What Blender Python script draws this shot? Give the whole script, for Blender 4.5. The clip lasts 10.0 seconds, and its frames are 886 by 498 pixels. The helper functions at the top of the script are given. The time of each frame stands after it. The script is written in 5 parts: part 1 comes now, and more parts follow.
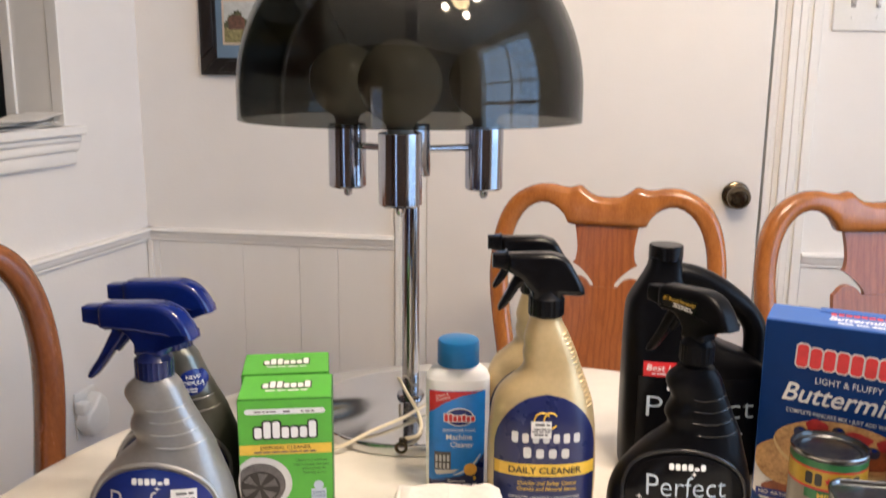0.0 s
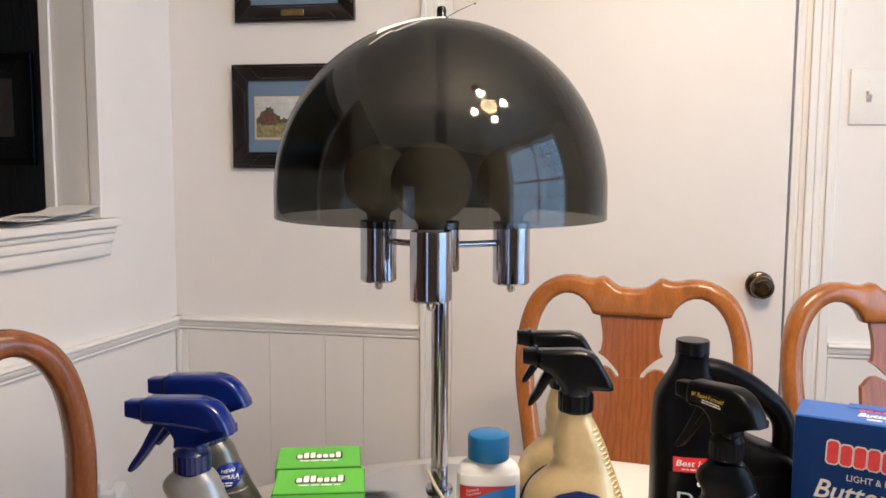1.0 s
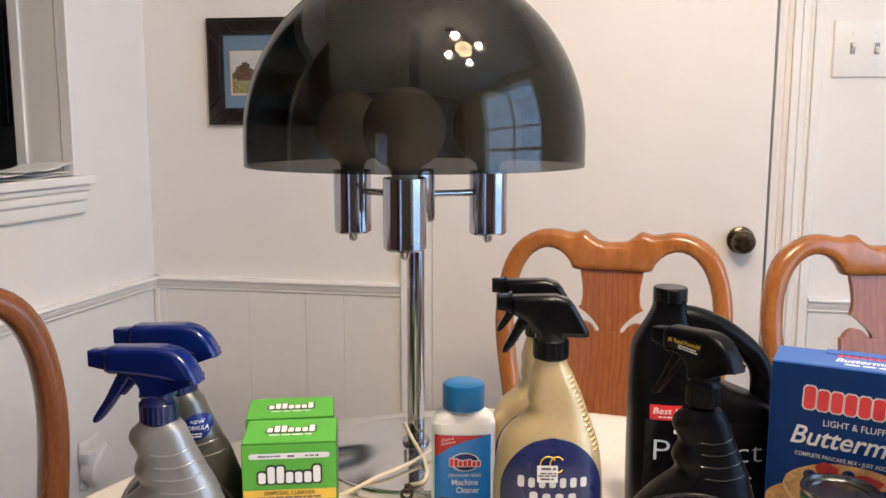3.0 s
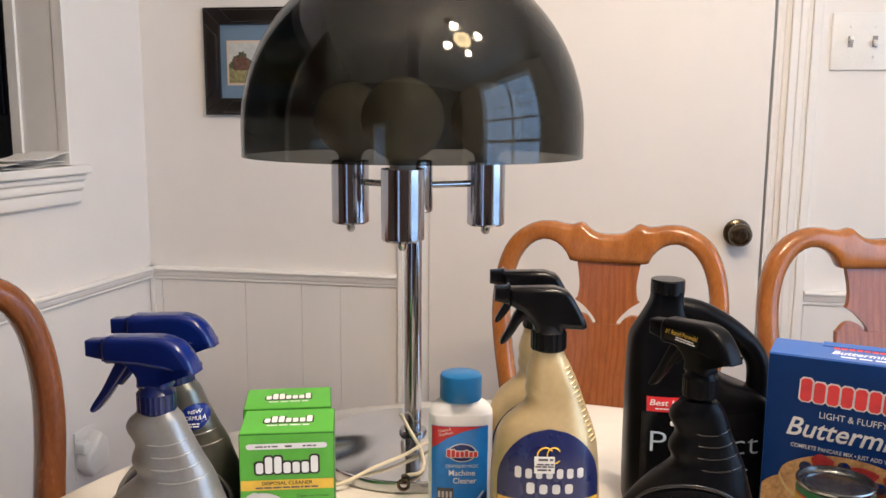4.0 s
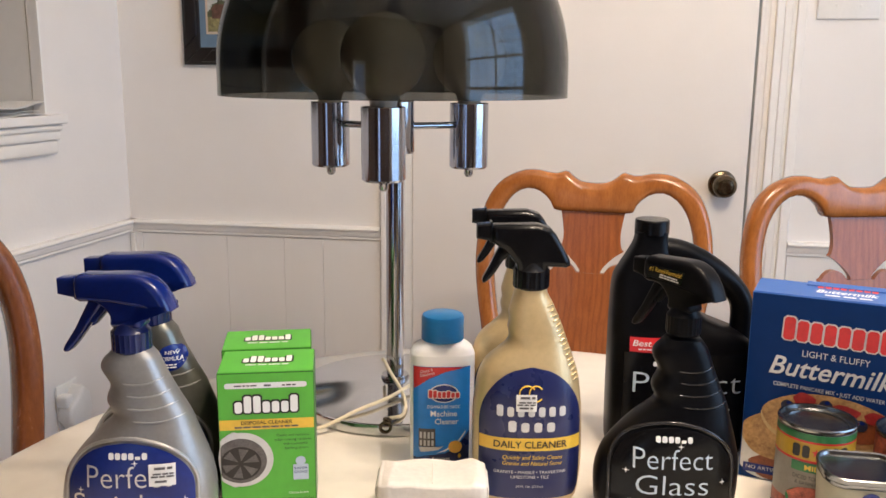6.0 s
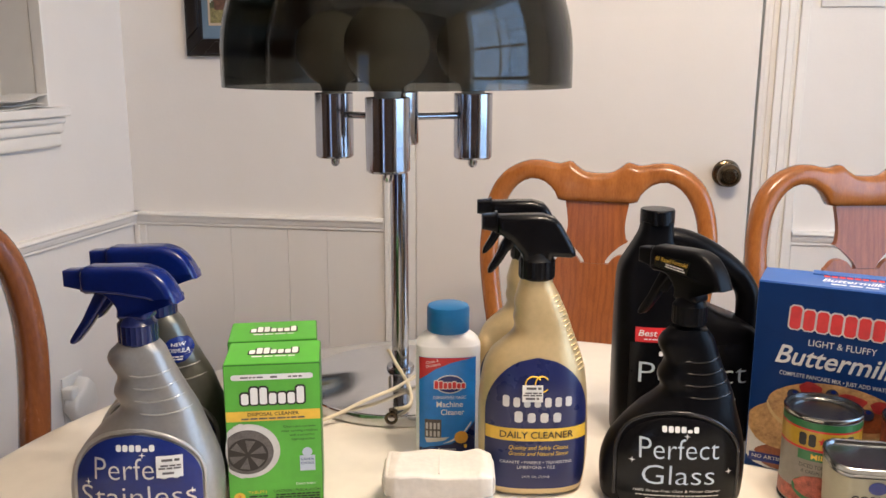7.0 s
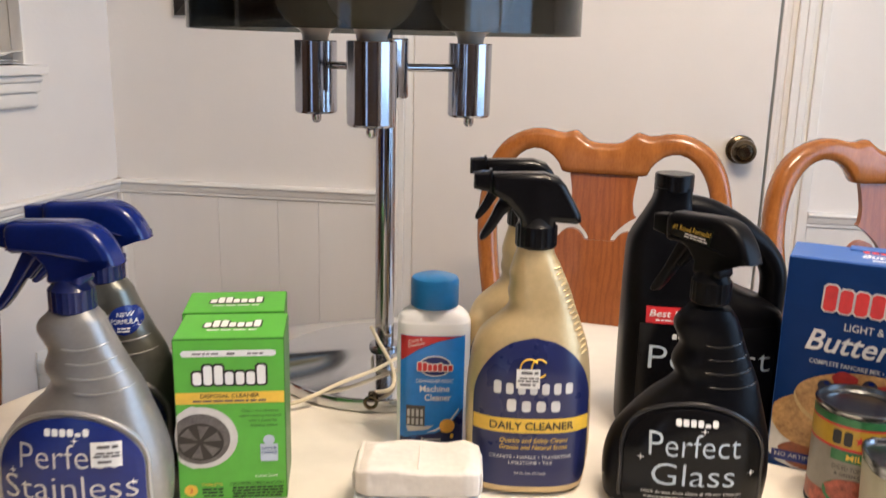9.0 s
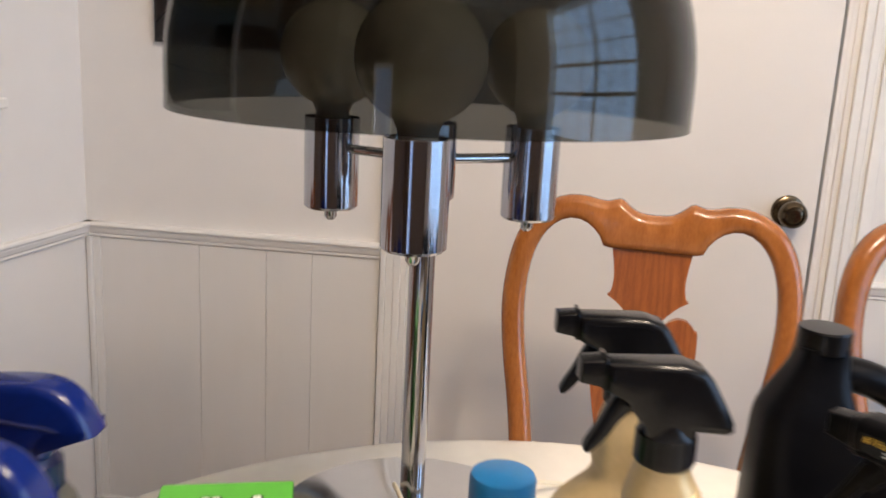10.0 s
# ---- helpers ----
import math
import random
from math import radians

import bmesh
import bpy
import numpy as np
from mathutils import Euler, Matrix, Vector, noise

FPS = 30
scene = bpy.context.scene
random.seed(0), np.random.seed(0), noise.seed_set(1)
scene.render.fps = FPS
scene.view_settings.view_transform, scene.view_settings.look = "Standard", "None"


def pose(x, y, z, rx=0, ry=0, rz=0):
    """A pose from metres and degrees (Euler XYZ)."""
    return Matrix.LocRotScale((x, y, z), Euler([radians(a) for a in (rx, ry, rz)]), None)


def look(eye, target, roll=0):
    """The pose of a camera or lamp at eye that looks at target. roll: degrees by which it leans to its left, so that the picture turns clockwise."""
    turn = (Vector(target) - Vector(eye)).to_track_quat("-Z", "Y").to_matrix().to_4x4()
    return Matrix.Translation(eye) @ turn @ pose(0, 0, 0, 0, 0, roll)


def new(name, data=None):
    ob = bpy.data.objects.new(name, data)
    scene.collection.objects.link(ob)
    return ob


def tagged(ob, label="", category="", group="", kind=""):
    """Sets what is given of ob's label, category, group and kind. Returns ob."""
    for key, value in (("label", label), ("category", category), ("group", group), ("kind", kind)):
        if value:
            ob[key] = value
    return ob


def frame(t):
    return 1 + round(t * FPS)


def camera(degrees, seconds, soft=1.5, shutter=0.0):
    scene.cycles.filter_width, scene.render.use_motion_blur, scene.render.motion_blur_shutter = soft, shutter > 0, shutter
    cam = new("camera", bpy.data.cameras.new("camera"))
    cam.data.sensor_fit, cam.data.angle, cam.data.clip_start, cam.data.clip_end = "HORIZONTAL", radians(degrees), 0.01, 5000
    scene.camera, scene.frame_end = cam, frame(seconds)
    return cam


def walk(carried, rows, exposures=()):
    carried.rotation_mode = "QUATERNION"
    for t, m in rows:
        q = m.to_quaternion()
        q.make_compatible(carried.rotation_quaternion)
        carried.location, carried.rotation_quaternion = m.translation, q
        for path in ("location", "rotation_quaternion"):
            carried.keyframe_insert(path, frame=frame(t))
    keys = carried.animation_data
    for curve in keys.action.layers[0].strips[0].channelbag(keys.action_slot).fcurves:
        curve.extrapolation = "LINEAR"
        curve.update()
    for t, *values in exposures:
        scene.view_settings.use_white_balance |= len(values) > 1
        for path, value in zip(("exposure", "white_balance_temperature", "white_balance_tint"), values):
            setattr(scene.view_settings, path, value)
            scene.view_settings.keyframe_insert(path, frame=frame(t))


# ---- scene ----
cam = camera(54.6, 10.0, shutter=0.5)
PATH = [
    (0, (-0.002, 0.017, 1.183), (0.001, 1.976, 0.781), 0.5),
    (0.5, (-0.011, -0.009, 1.196), (-0.031, 1.972, 0.918), 0.9),
    (1, (-0.012, -0.007, 1.199), (-0.059, 1.982, 0.991), 0.3),
    (1.5, (-0.006, -0.008, 1.207), (-0.062, 1.982, 1.012), -0.7),
    (2, (0.0, -0.01, 1.211), (-0.053, 1.98, 1.01), -1.3),
    (2.5, (0.001, 0.011, 1.179), (-0.032, 1.995, 0.928), -0.5),
    (4, (-0.002, 0.012, 1.178), (-0.005, 1.988, 0.868), 0.4),
    (4.5, (0.001, 0.015, 1.173), (0.012, 1.99, 0.858), 0.2),
    (5, (0.001, 0.014, 1.169), (0.02, 1.986, 0.837), -0.0),
    (5.5, (0.001, 0.022, 1.15), (0.025, 1.987, 0.779), 0.2),
    (6, (0.002, 0.023, 1.153), (0.034, 1.983, 0.755), 0.5),
    (7.5, (-0.001, 0.025, 1.153), (0.021, 1.98, 0.732), -0.1),
    (8, (0.0, 0.026, 1.152), (0.018, 1.981, 0.734), -0.4),
    (8.5, (0.006, 0.028, 1.15), (0.006, 1.983, 0.728), -0.5),
    (8.8, (0.012, 0.092, 1.112), (0.021, 2.04, 0.66), 0.8),
    (9, (0.015, 0.122, 1.116), (0.035, 2.068, 0.655), 1.3),
    (9.2, (0.011, 0.15, 1.144), (0.044, 2.095, 0.677), 2.2),
    (9.5, (-0.014, 0.203, 1.195), (0.031, 2.152, 0.747), 2.4),
    (9.7, (-0.031, 0.241, 1.202), (0.017, 2.189, 0.752), 2.9),
    (10, (-0.047, 0.361, 1.175), (0.018, 2.311, 0.735), 2.9),
]
walk(cam, [(t, look(eye, target, roll)) for t, eye, target, roll in PATH], [(0, 0.25, 6900, 14), (4, 0.2, 6900, 14), (7, 0.16, 6950, 14), (10, 0.16, 6950, 14)])

# ---- light ----
world = bpy.data.worlds.new("world")
scene.world = world
world.use_nodes = True
wn = world.node_tree.nodes
sky = wn.new("ShaderNodeTexSky")
sky.sky_type, sky.sun_disc, sky.sun_elevation, sky.sun_rotation = "NISHITA", False, radians(35), radians(200)
world.node_tree.links.new(sky.outputs[0], wn["Background"].inputs[0])
wn["Background"].inputs[1].default_value = 0.12

# frames of the two seen walls: x along the wall, +y into the wall (north) or into the room (west)
CORNER = (-0.796, 2.2986, 0)
NORTH = pose(*CORNER, 0, 0, -9.4)
WEST = pose(*CORNER, 0, 0, -104.7)
ROOM_W, ROOM_D, ROOM_H = 3.1, 3.55, 2.44
TABLE = 0.75


def lamp(name, kind, m, watts, colour, **more):
    d = bpy.data.lights.new(name, kind)
    d.energy, d.color = watts, colour
    for k, v in more.items():
        if k == "size":
            d.shape, d.size, d.size_y = "RECTANGLE", v[0], v[1]
        if k == "soft":
            d.shadow_soft_size = v
    ob = new(name, d)
    ob.matrix_world = m
    return ob


# daylight in the opening of the east window; warm bulbs of the ceiling light
lamp("window_daylight", "AREA", NORTH @ pose(ROOM_W + 0.26, -1.75, 1.44, 0, 90, 0), 42, (0.40, 0.66, 1.0), size=(1.66, 1.80))
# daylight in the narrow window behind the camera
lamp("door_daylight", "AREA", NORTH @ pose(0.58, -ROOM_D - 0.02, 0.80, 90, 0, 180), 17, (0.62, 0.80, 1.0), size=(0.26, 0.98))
BULBS = [(0.27, 0.67), (0.50, 0.68), (0.29, 0.43), (0.53, 0.42)]
for bx, by in BULBS:
    lamp("bulb_light", "POINT", pose(bx, by, 1.905), 14.6, (1.0, 0.885, 0.755), soft=0.035)


# ---- materials ----
def mat(name, rgb, rough=0.5, metal=0.0, var=0.08, scale=12.0, bump=0.0, bscale=150.0, coat=0.0, tint=None, stretch=(1, 1, 1), emit=0.0, spec=0.5):
    m = bpy.data.materials.new(name)
    m.use_nodes = True
    t = m.node_tree
    n, l = t.nodes, t.links
    b = n["Principled BSDF"]
    co = n.new("ShaderNodeTexCoord")
    mp = n.new("ShaderNodeMapping")
    mp.inputs["Scale"].default_value = stretch
    l.new(co.outputs["Object"], mp.inputs[0])
    a = n.new("ShaderNodeTexNoise")
    a.inputs["Scale"].default_value, a.inputs["Detail"].default_value = scale, 5
    l.new(mp.outputs[0], a.inputs["Vector"])
    f = n.new("ShaderNodeTexNoise")
    f.inputs["Scale"].default_value, f.inputs["Detail"].default_value = scale * 7.3, 3
    l.new(mp.outputs[0], f.inputs["Vector"])
    mixf = n.new("ShaderNodeMath")
    mixf.operation = "MULTIPLY_ADD"
    mixf.inputs[1].default_value = 0.4
    l.new(f.outputs[0], mixf.inputs[0])
    half = n.new("ShaderNodeMath")
    half.operation = "MULTIPLY"
    half.inputs[1].default_value = 0.6
    l.new(a.outputs[0], half.inputs[0])
    l.new(half.outputs[0], mixf.inputs[2])
    r = n.new("ShaderNodeValToRGB")
    lo = [max(0, c * (1 - 2.2 * var)) for c in rgb]
    hi = [min(1, c * (1 + 2.2 * var)) for c in (tint or rgb)]
    r.color_ramp.elements[0].position, r.color_ramp.elements[1].position = 0.3, 0.7
    r.color_ramp.elements[0].color, r.color_ramp.elements[1].color = (*lo, 1), (*hi, 1)
    l.new(mixf.outputs[0], r.inputs[0])
    l.new(r.outputs[0], b.inputs["Base Color"])
    b.inputs["Metallic"].default_value = metal
    b.inputs["Specular IOR Level"].default_value = spec
    b.inputs["Coat Weight"].default_value = coat
    b.inputs["Coat Roughness"].default_value = 0.12
    rr = n.new("ShaderNodeMapRange")
    rr.inputs["To Min"].default_value, rr.inputs["To Max"].default_value = max(0.01, rough * 0.8), min(1, rough * 1.2)
    l.new(mixf.outputs[0], rr.inputs[0])
    l.new(rr.outputs[0], b.inputs["Roughness"])
    if bump:
        k = n.new("ShaderNodeTexNoise")
        k.inputs["Scale"].default_value, k.inputs["Detail"].default_value = bscale, 4
        l.new(mp.outputs[0], k.inputs["Vector"])
        bp = n.new("ShaderNodeBump")
        bp.inputs["Strength"].default_value, bp.inputs["Distance"].default_value = bump, 0.004
        l.new(k.outputs[0], bp.inputs["Height"])
        l.new(bp.outputs[0], b.inputs["Normal"])
    if emit:
        b.inputs["Emission Color"].default_value = (*rgb, 1)
        b.inputs["Emission Strength"].default_value = emit
    return m


def wood(name, dark, light, rough=0.28, grain=(26, 26, 2.2), figure=0.34):
    m = mat(name, dark, rough, 0, 0.05, 4.0, 0.06, 60, 0.35, light, grain)
    n, l = m.node_tree.nodes, m.node_tree.links
    w = n.new("ShaderNodeTexWave")
    w.wave_type, w.bands_direction = "BANDS", "X"
    w.inputs["Scale"].default_value, w.inputs["Distortion"].default_value, w.inputs["Detail"].default_value = 0.9, 9, 4
    mp = [k for k in n if k.bl_idname == "ShaderNodeMapping"][0]
    l.new(mp.outputs[0], w.inputs["Vector"])
    r = [k for k in n if k.bl_idname == "ShaderNodeValToRGB"][0]
    mx = n.new("ShaderNodeMix")
    mx.data_type, mx.blend_type = "RGBA", "MULTIPLY"
    mx.inputs[0].default_value = figure
    g = n.new("ShaderNodeValToRGB")
    g.color_ramp.elements[0].color, g.color_ramp.elements[1].color = (0.5, 0.42, 0.36, 1), (1, 1, 1, 1)
    g.color_ramp.elements[0].position, g.color_ramp.elements[1].position = 0.05, 0.55
    l.new(w.outputs[1], g.inputs[0])
    l.new(r.outputs[0], mx.inputs[6])
    l.new(g.outputs[0], mx.inputs[7])
    l.new(mx.outputs[2], n["Principled BSDF"].inputs["Base Color"])
    return m


def smoke(name, tint):
    """Tinted clear acrylic: tinted see-through with a gloss that grows towards grazing."""
    m = bpy.data.materials.new(name)
    m.use_nodes = True
    n, l = m.node_tree.nodes, m.node_tree.links
    n.remove(n["Principled BSDF"])
    tr = n.new("ShaderNodeBsdfTransparent")
    gl = n.new("ShaderNodeBsdfGlossy")
    gl.inputs["Roughness"].default_value = 0.015
    tr.inputs[0].default_value = (*tint, 1)
    lw = n.new("ShaderNodeLayerWeight")
    p = n.new("ShaderNodeMath")
    p.operation = "POWER"
    p.inputs[1].default_value = 5
    l.new(lw.outputs["Facing"], p.inputs[0])
    q = n.new("ShaderNodeMath")
    q.operation = "MULTIPLY_ADD"
    q.inputs[1].default_value, q.inputs[2].default_value = 0.55, 0.036
    l.new(p.outputs[0], q.inputs[0])
    mx = n.new("ShaderNodeMixShader")
    l.new(q.outputs[0], mx.inputs[0])
    l.new(tr.outputs[0], mx.inputs[1])
    l.new(gl.outputs[0], mx.inputs[2])
    l.new(mx.outputs[0], n["Material Output"].inputs[0])
    return m


def lit_glass(name, rgb, strength):
    """Thin frosted glass round a burning bulb: it glows and lets light through."""
    m = bpy.data.materials.new(name)
    m.use_nodes = True
    n, l = m.node_tree.nodes, m.node_tree.links
    n.remove(n["Principled BSDF"])
    em, tr, ad = n.new("ShaderNodeEmission"), n.new("ShaderNodeBsdfTransparent"), n.new("ShaderNodeMixShader")
    em.inputs[0].default_value, em.inputs[1].default_value = (*rgb, 1), strength
    tr.inputs[0].default_value = (1.0, 0.95, 0.88, 1)
    ad.inputs[0].default_value = 0.35
    l.new(tr.outputs[0], ad.inputs[1])
    l.new(em.outputs[0], ad.inputs[2])
    l.new(ad.outputs[0], n["Material Output"].inputs[0])
    return m


WALL = mat("wall_paint", (0.80, 0.77, 0.735), 0.6, 0, 0.012, 1.6, 0.10, 90)
TRIM = mat("trim_paint", (0.82, 0.80, 0.765), 0.38, 0, 0.012, 5, 0.05, 60)
PANEL = mat("wainscot_paint", (0.79, 0.765, 0.73), 0.45, 0, 0.012, 3, 0.06, 50, 0, None, (1, 1, 0.2))
DOORP = mat("door_paint", (0.81, 0.765, 0.715), 0.42, 0, 0.012, 1.5, 0.05, 40)
CEIL = mat("ceiling_paint", (0.8, 0.79, 0.77), 0.8, 0, 0.02, 6, 0.3, 120)
FLOOR = wood("floor_oak", (0.16, 0.075, 0.03), (0.24, 0.12, 0.05), 0.35)
CLOTH = mat("vinyl_tablecloth", (0.765, 0.715, 0.63), 0.30, 0, 0.03, 7, 0.10, 22, 0.4)
HONEY = wood("honey_oak", (0.30, 0.092, 0.020), (0.41, 0.140, 0.032), 0.24, (9, 9, 3), 0.14)
SPLAT = wood("veneer_oak", (0.27, 0.070, 0.017), (0.36, 0.105, 0.028), 0.33, (30, 30, 2.0))
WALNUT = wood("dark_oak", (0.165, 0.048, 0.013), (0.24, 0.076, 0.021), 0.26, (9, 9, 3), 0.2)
CHROME = mat("chrome", (0.40, 0.405, 0.44), 0.12, 1, 0.02, 30)
SPUN = mat("spun_chrome", (0.66, 0.67, 0.69), 0.10, 1, 0.02, 30)
sn, sl = SPUN.node_tree.nodes, SPUN.node_tree.links
tg = sn.new("ShaderNodeTangent")
tg.direction_type, tg.axis = "RADIAL", "Z"
sl.new(tg.outputs[0], sn["Principled BSDF"].inputs["Tangent"])
sn["Principled BSDF"].inputs["Anisotropic"].default_value = 0.75
sn["Principled BSDF"].inputs["Anisotropic Rotation"].default_value = 0.25
STEEL = mat("tin_rim", (0.27, 0.275, 0.275), 0.25, 1, 0.06, 60)
BRONZE = mat("aged_bronze", (0.115, 0.088, 0.058), 0.22, 1, 0.2, 40)
SMOKE = smoke("smoked_acrylic", (0.415, 0.420, 0.404))
OPAL = mat("opal_glass", (0.50, 0.455, 0.39), 0.08, 0, 0.01, 5)
BLACK = mat("black_plastic", (0.004, 0.004, 0.005), 0.24, 0, 0.2, 50, 0.03, 300, spec=0.24)
JUGB = mat("black_bottle", (0.003, 0.003, 0.004), 0.34, 0, 0.2, 30, 0.03, 120, spec=0.11)
BLUE = mat("blue_plastic", (0.003, 0.013, 0.112), 0.13, 0, 0.08, 40)
COLLAR = mat("navy_plastic", (0.004, 0.010, 0.07), 0.25, 0, 0.08, 40)
SILVER = mat("silver_plastic", (0.31, 0.30, 0.285), 0.40, 0.62, 0.05, 30, 0.02, 400)
# lighter silver: the highlight along ridges and label rim is in the colour
RIDGE = mat("silver_ridge_highlight", (0.42, 0.41, 0.40), 0.35, 0.6, 0.05, 30)
GREY = mat("dull_silver_plastic", (0.17, 0.17, 0.145), 0.34, 0.8, 0.05, 30)
GOLD = mat("gold_plastic", (0.60, 0.455, 0.245), 0.36, 0.42, 0.05, 25, 0.02, 400)
# gold lightened for the ribs, painting in the shine on the grip
GOLDR = mat("gold_ridge_highlight", (0.74, 0.58, 0.33), 0.25, 0.45, 0.05, 25)
NAVY = mat("navy_label", (0.012, 0.018, 0.085), 0.28, 0, 0.03, 6)
LBLUE = mat("blue_label", (0.008, 0.022, 0.16), 0.25, 0, 0.08, 30)
LBLACK = mat("black_label", (0.005, 0.005, 0.006), 0.22, 0, 0.1, 30, spec=0.22)
BAND = mat("yellow_ink", (0.80, 0.50, 0.06), 0.35, 0, 0.05, 30)
WHITE = mat("white_ink", (0.80, 0.80, 0.79), 0.4, 0, 0.02, 30)
PALE = mat("pale_blue_ink", (0.50, 0.58, 0.66), 0.35, 0, 0.03, 30)
SILK = mat("silver_ink", (0.60, 0.60, 0.60), 0.3, 0.3, 0.05, 30)
INK = mat("black_ink", (0.012, 0.012, 0.012), 0.4, 0, 0.1, 30)
RED = mat("red_ink", (0.60, 0.025, 0.03), 0.35, 0, 0.08, 30)
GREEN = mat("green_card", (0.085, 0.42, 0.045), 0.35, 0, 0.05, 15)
# carton green with shade put into it, so the sides reflect less green
DGREEN = mat("green_card_side_darkened", (0.022, 0.13, 0.014), 0.4, 0, 0.05, 15)
CARDBLUE = mat("blue_card", (0.002, 0.026, 0.125), 0.35, 0, 0.06, 9, spec=0.12)
LIGHTBLUE = mat("light_blue_card", (0.020, 0.095, 0.34), 0.4, 0, 0.05, 15, spec=0.25)
CYAN = mat("cyan_label", (0.008, 0.22, 0.68), 0.3, 0, 0.06, 20)
CAPBLUE = mat("cap_blue", (0.005, 0.14, 0.36), 0.35, 0, 0.05, 30)
WPLAST = mat("white_plastic", (0.80, 0.79, 0.76), 0.32, 0, 0.015, 20)
PAPER = mat("white_paper", (0.78, 0.75, 0.71), 0.5, 0, 0.03, 20, 0.45, 28)
CREAM = mat("cream_label", (0.38, 0.35, 0.245), 0.4, 0, 0.04, 20)
PANCAKE = mat("pancake_print", (0.30, 0.125, 0.038), 0.4, 0, 0.2, 45, 0, 0, 0, (0.46, 0.27, 0.11))
PEDGE = mat("pancake_edge_print", (0.52, 0.36, 0.17), 0.4, 0, 0.1, 60)
SYRUP = mat("syrup_print", (0.24, 0.06, 0.02), 0.3, 0, 0.2, 60)
BERRY = mat("blueberry_print", (0.012, 0.015, 0.04), 0.4, 0, 0.3, 150)
STRAW = mat("strawberry_print", (0.30, 0.02, 0.02), 0.4, 0, 0.2, 150)
GLOSSR = mat("glossy_black_ridge", (0.02, 0.02, 0.022), 0.16, 0, 0.1, 30)
BARP = mat("creased_wrapper", (0.68, 0.63, 0.565), 0.42, 0, 0.05, 25, 0.45, 38)
WBOTT = mat("white_bottle", (0.90, 0.90, 0.90), 0.3, 0, 0.01, 20)
SHEET = mat("white_sheet", (0.86, 0.85, 0.83), 0.5, 0, 0.02, 20)
ORANGE = mat("orange_ink", (0.85, 0.45, 0.08), 0.4, 0, 0.05, 80)
DIM = mat("grey_print", (0.10, 0.09, 0.09), 0.3, 0, 0.25, 90)
CORD = mat("ivory_cord", (0.72, 0.64, 0.48), 0.45, 0, 0.04, 60)
FRAMEW = wood("ebony_frame", (0.007, 0.005, 0.0045), (0.014, 0.009, 0.007), 0.3)
MATB = mat("blue_mat_board", (0.13, 0.21, 0.30), 0.7, 0, 0.03, 40, 0.1, 400)
BRASS = mat("brass_plaque", (0.5, 0.36, 0.14), 0.3, 1, 0.1, 60)
PSKY = mat("painted_sky", (0.52, 0.54, 0.52), 0.5, 0, 0.10, 30)
PTREE = mat("painted_tree", (0.075, 0.085, 0.045), 0.5, 0, 0.4, 80)
PHOUSE = mat("painted_barn", (0.13, 0.065, 0.045), 0.5, 0, 0.3, 80)
PLAND = mat("painted_meadow", (0.25, 0.22, 0.10), 0.5, 0, 0.35, 90)
MATC = mat("cream_mat_edge", (0.62, 0.50, 0.40), 0.6, 0, 0.03, 40)
DENW = wood("den_panelling_dimmed", (0.12, 0.11, 0.095), (0.20, 0.18, 0.155), 0.6)
REARW = wood("rear_panelling_darkened", (0.07, 0.035, 0.018), (0.11, 0.06, 0.03), 0.45)
GLOW = lit_glass("lit_shade_glass", (1.0, 0.88, 0.70), 16)
BOWL = lit_glass("lit_amber_bowl", (1.0, 0.80, 0.48), 48)
SKYP = mat("pale_daylight", (0.38, 0.58, 1.0), 0.6, 0, 0.10, 2.5, emit=0.75)
SLOT = mat("switch_slot_shade", (0.30, 0.29, 0.28), 0.6)
BLIND = mat("blind_slat", (0.12, 0.15, 0.20), 0.5, 0, 0.03, 20)


# ---- mesh helpers ----
def mesh(name, v, f, material, parent=None, smooth=0, label=""):
    me = bpy.data.meshes.new(name)
    me.from_pydata([tuple(p) for p in v], [], f)
    me.materials.append(material)
    b = bmesh.new()
    b.from_mesh(me)
    bmesh.ops.recalc_face_normals(b, faces=b.faces)
    b.to_mesh(me)
    b.free()
    if smooth:
        me.polygons.foreach_set("use_smooth", [True] * len(me.polygons))
        me.set_sharp_from_angle(angle=radians(smooth))
    ob = new(name, me)
    if parent:
        ob.parent = parent
    if label:
        ob["label"] = label
    return ob


def thing(name, m, label, category, group="", kind=""):
    ob = new(name)
    ob.empty_display_size = 0.05
    ob.matrix_world = m
    return tagged(ob, label, category, group, kind)


def merge(*vf):
    v, f = [], []
    for a, b in vf:
        k = len(v)
        v += list(a)
        f += [tuple(i + k for i in q) for q in b]
    return v, f


def moved(vf, m):
    return [m @ Vector(p) for p in vf[0]], vf[1]


def rings(rs):
    s = len(rs[0])
    v = [p for r in rs for p in r]
    f = [(i * s + j, i * s + (j + 1) % s, (i + 1) * s + (j + 1) % s, (i + 1) * s + j) for i in range(len(rs) - 1) for j in range(s)]
    f += [tuple(range(s))[::-1], tuple(range((len(rs) - 1) * s, len(rs) * s))]
    return v, f


def lathe(profile, seg=36, cx=0, cy=0):
    return rings([[(cx + r * math.cos(2 * math.pi * j / seg), cy + r * math.sin(2 * math.pi * j / seg), z) for j in range(seg)] for r, z in profile])


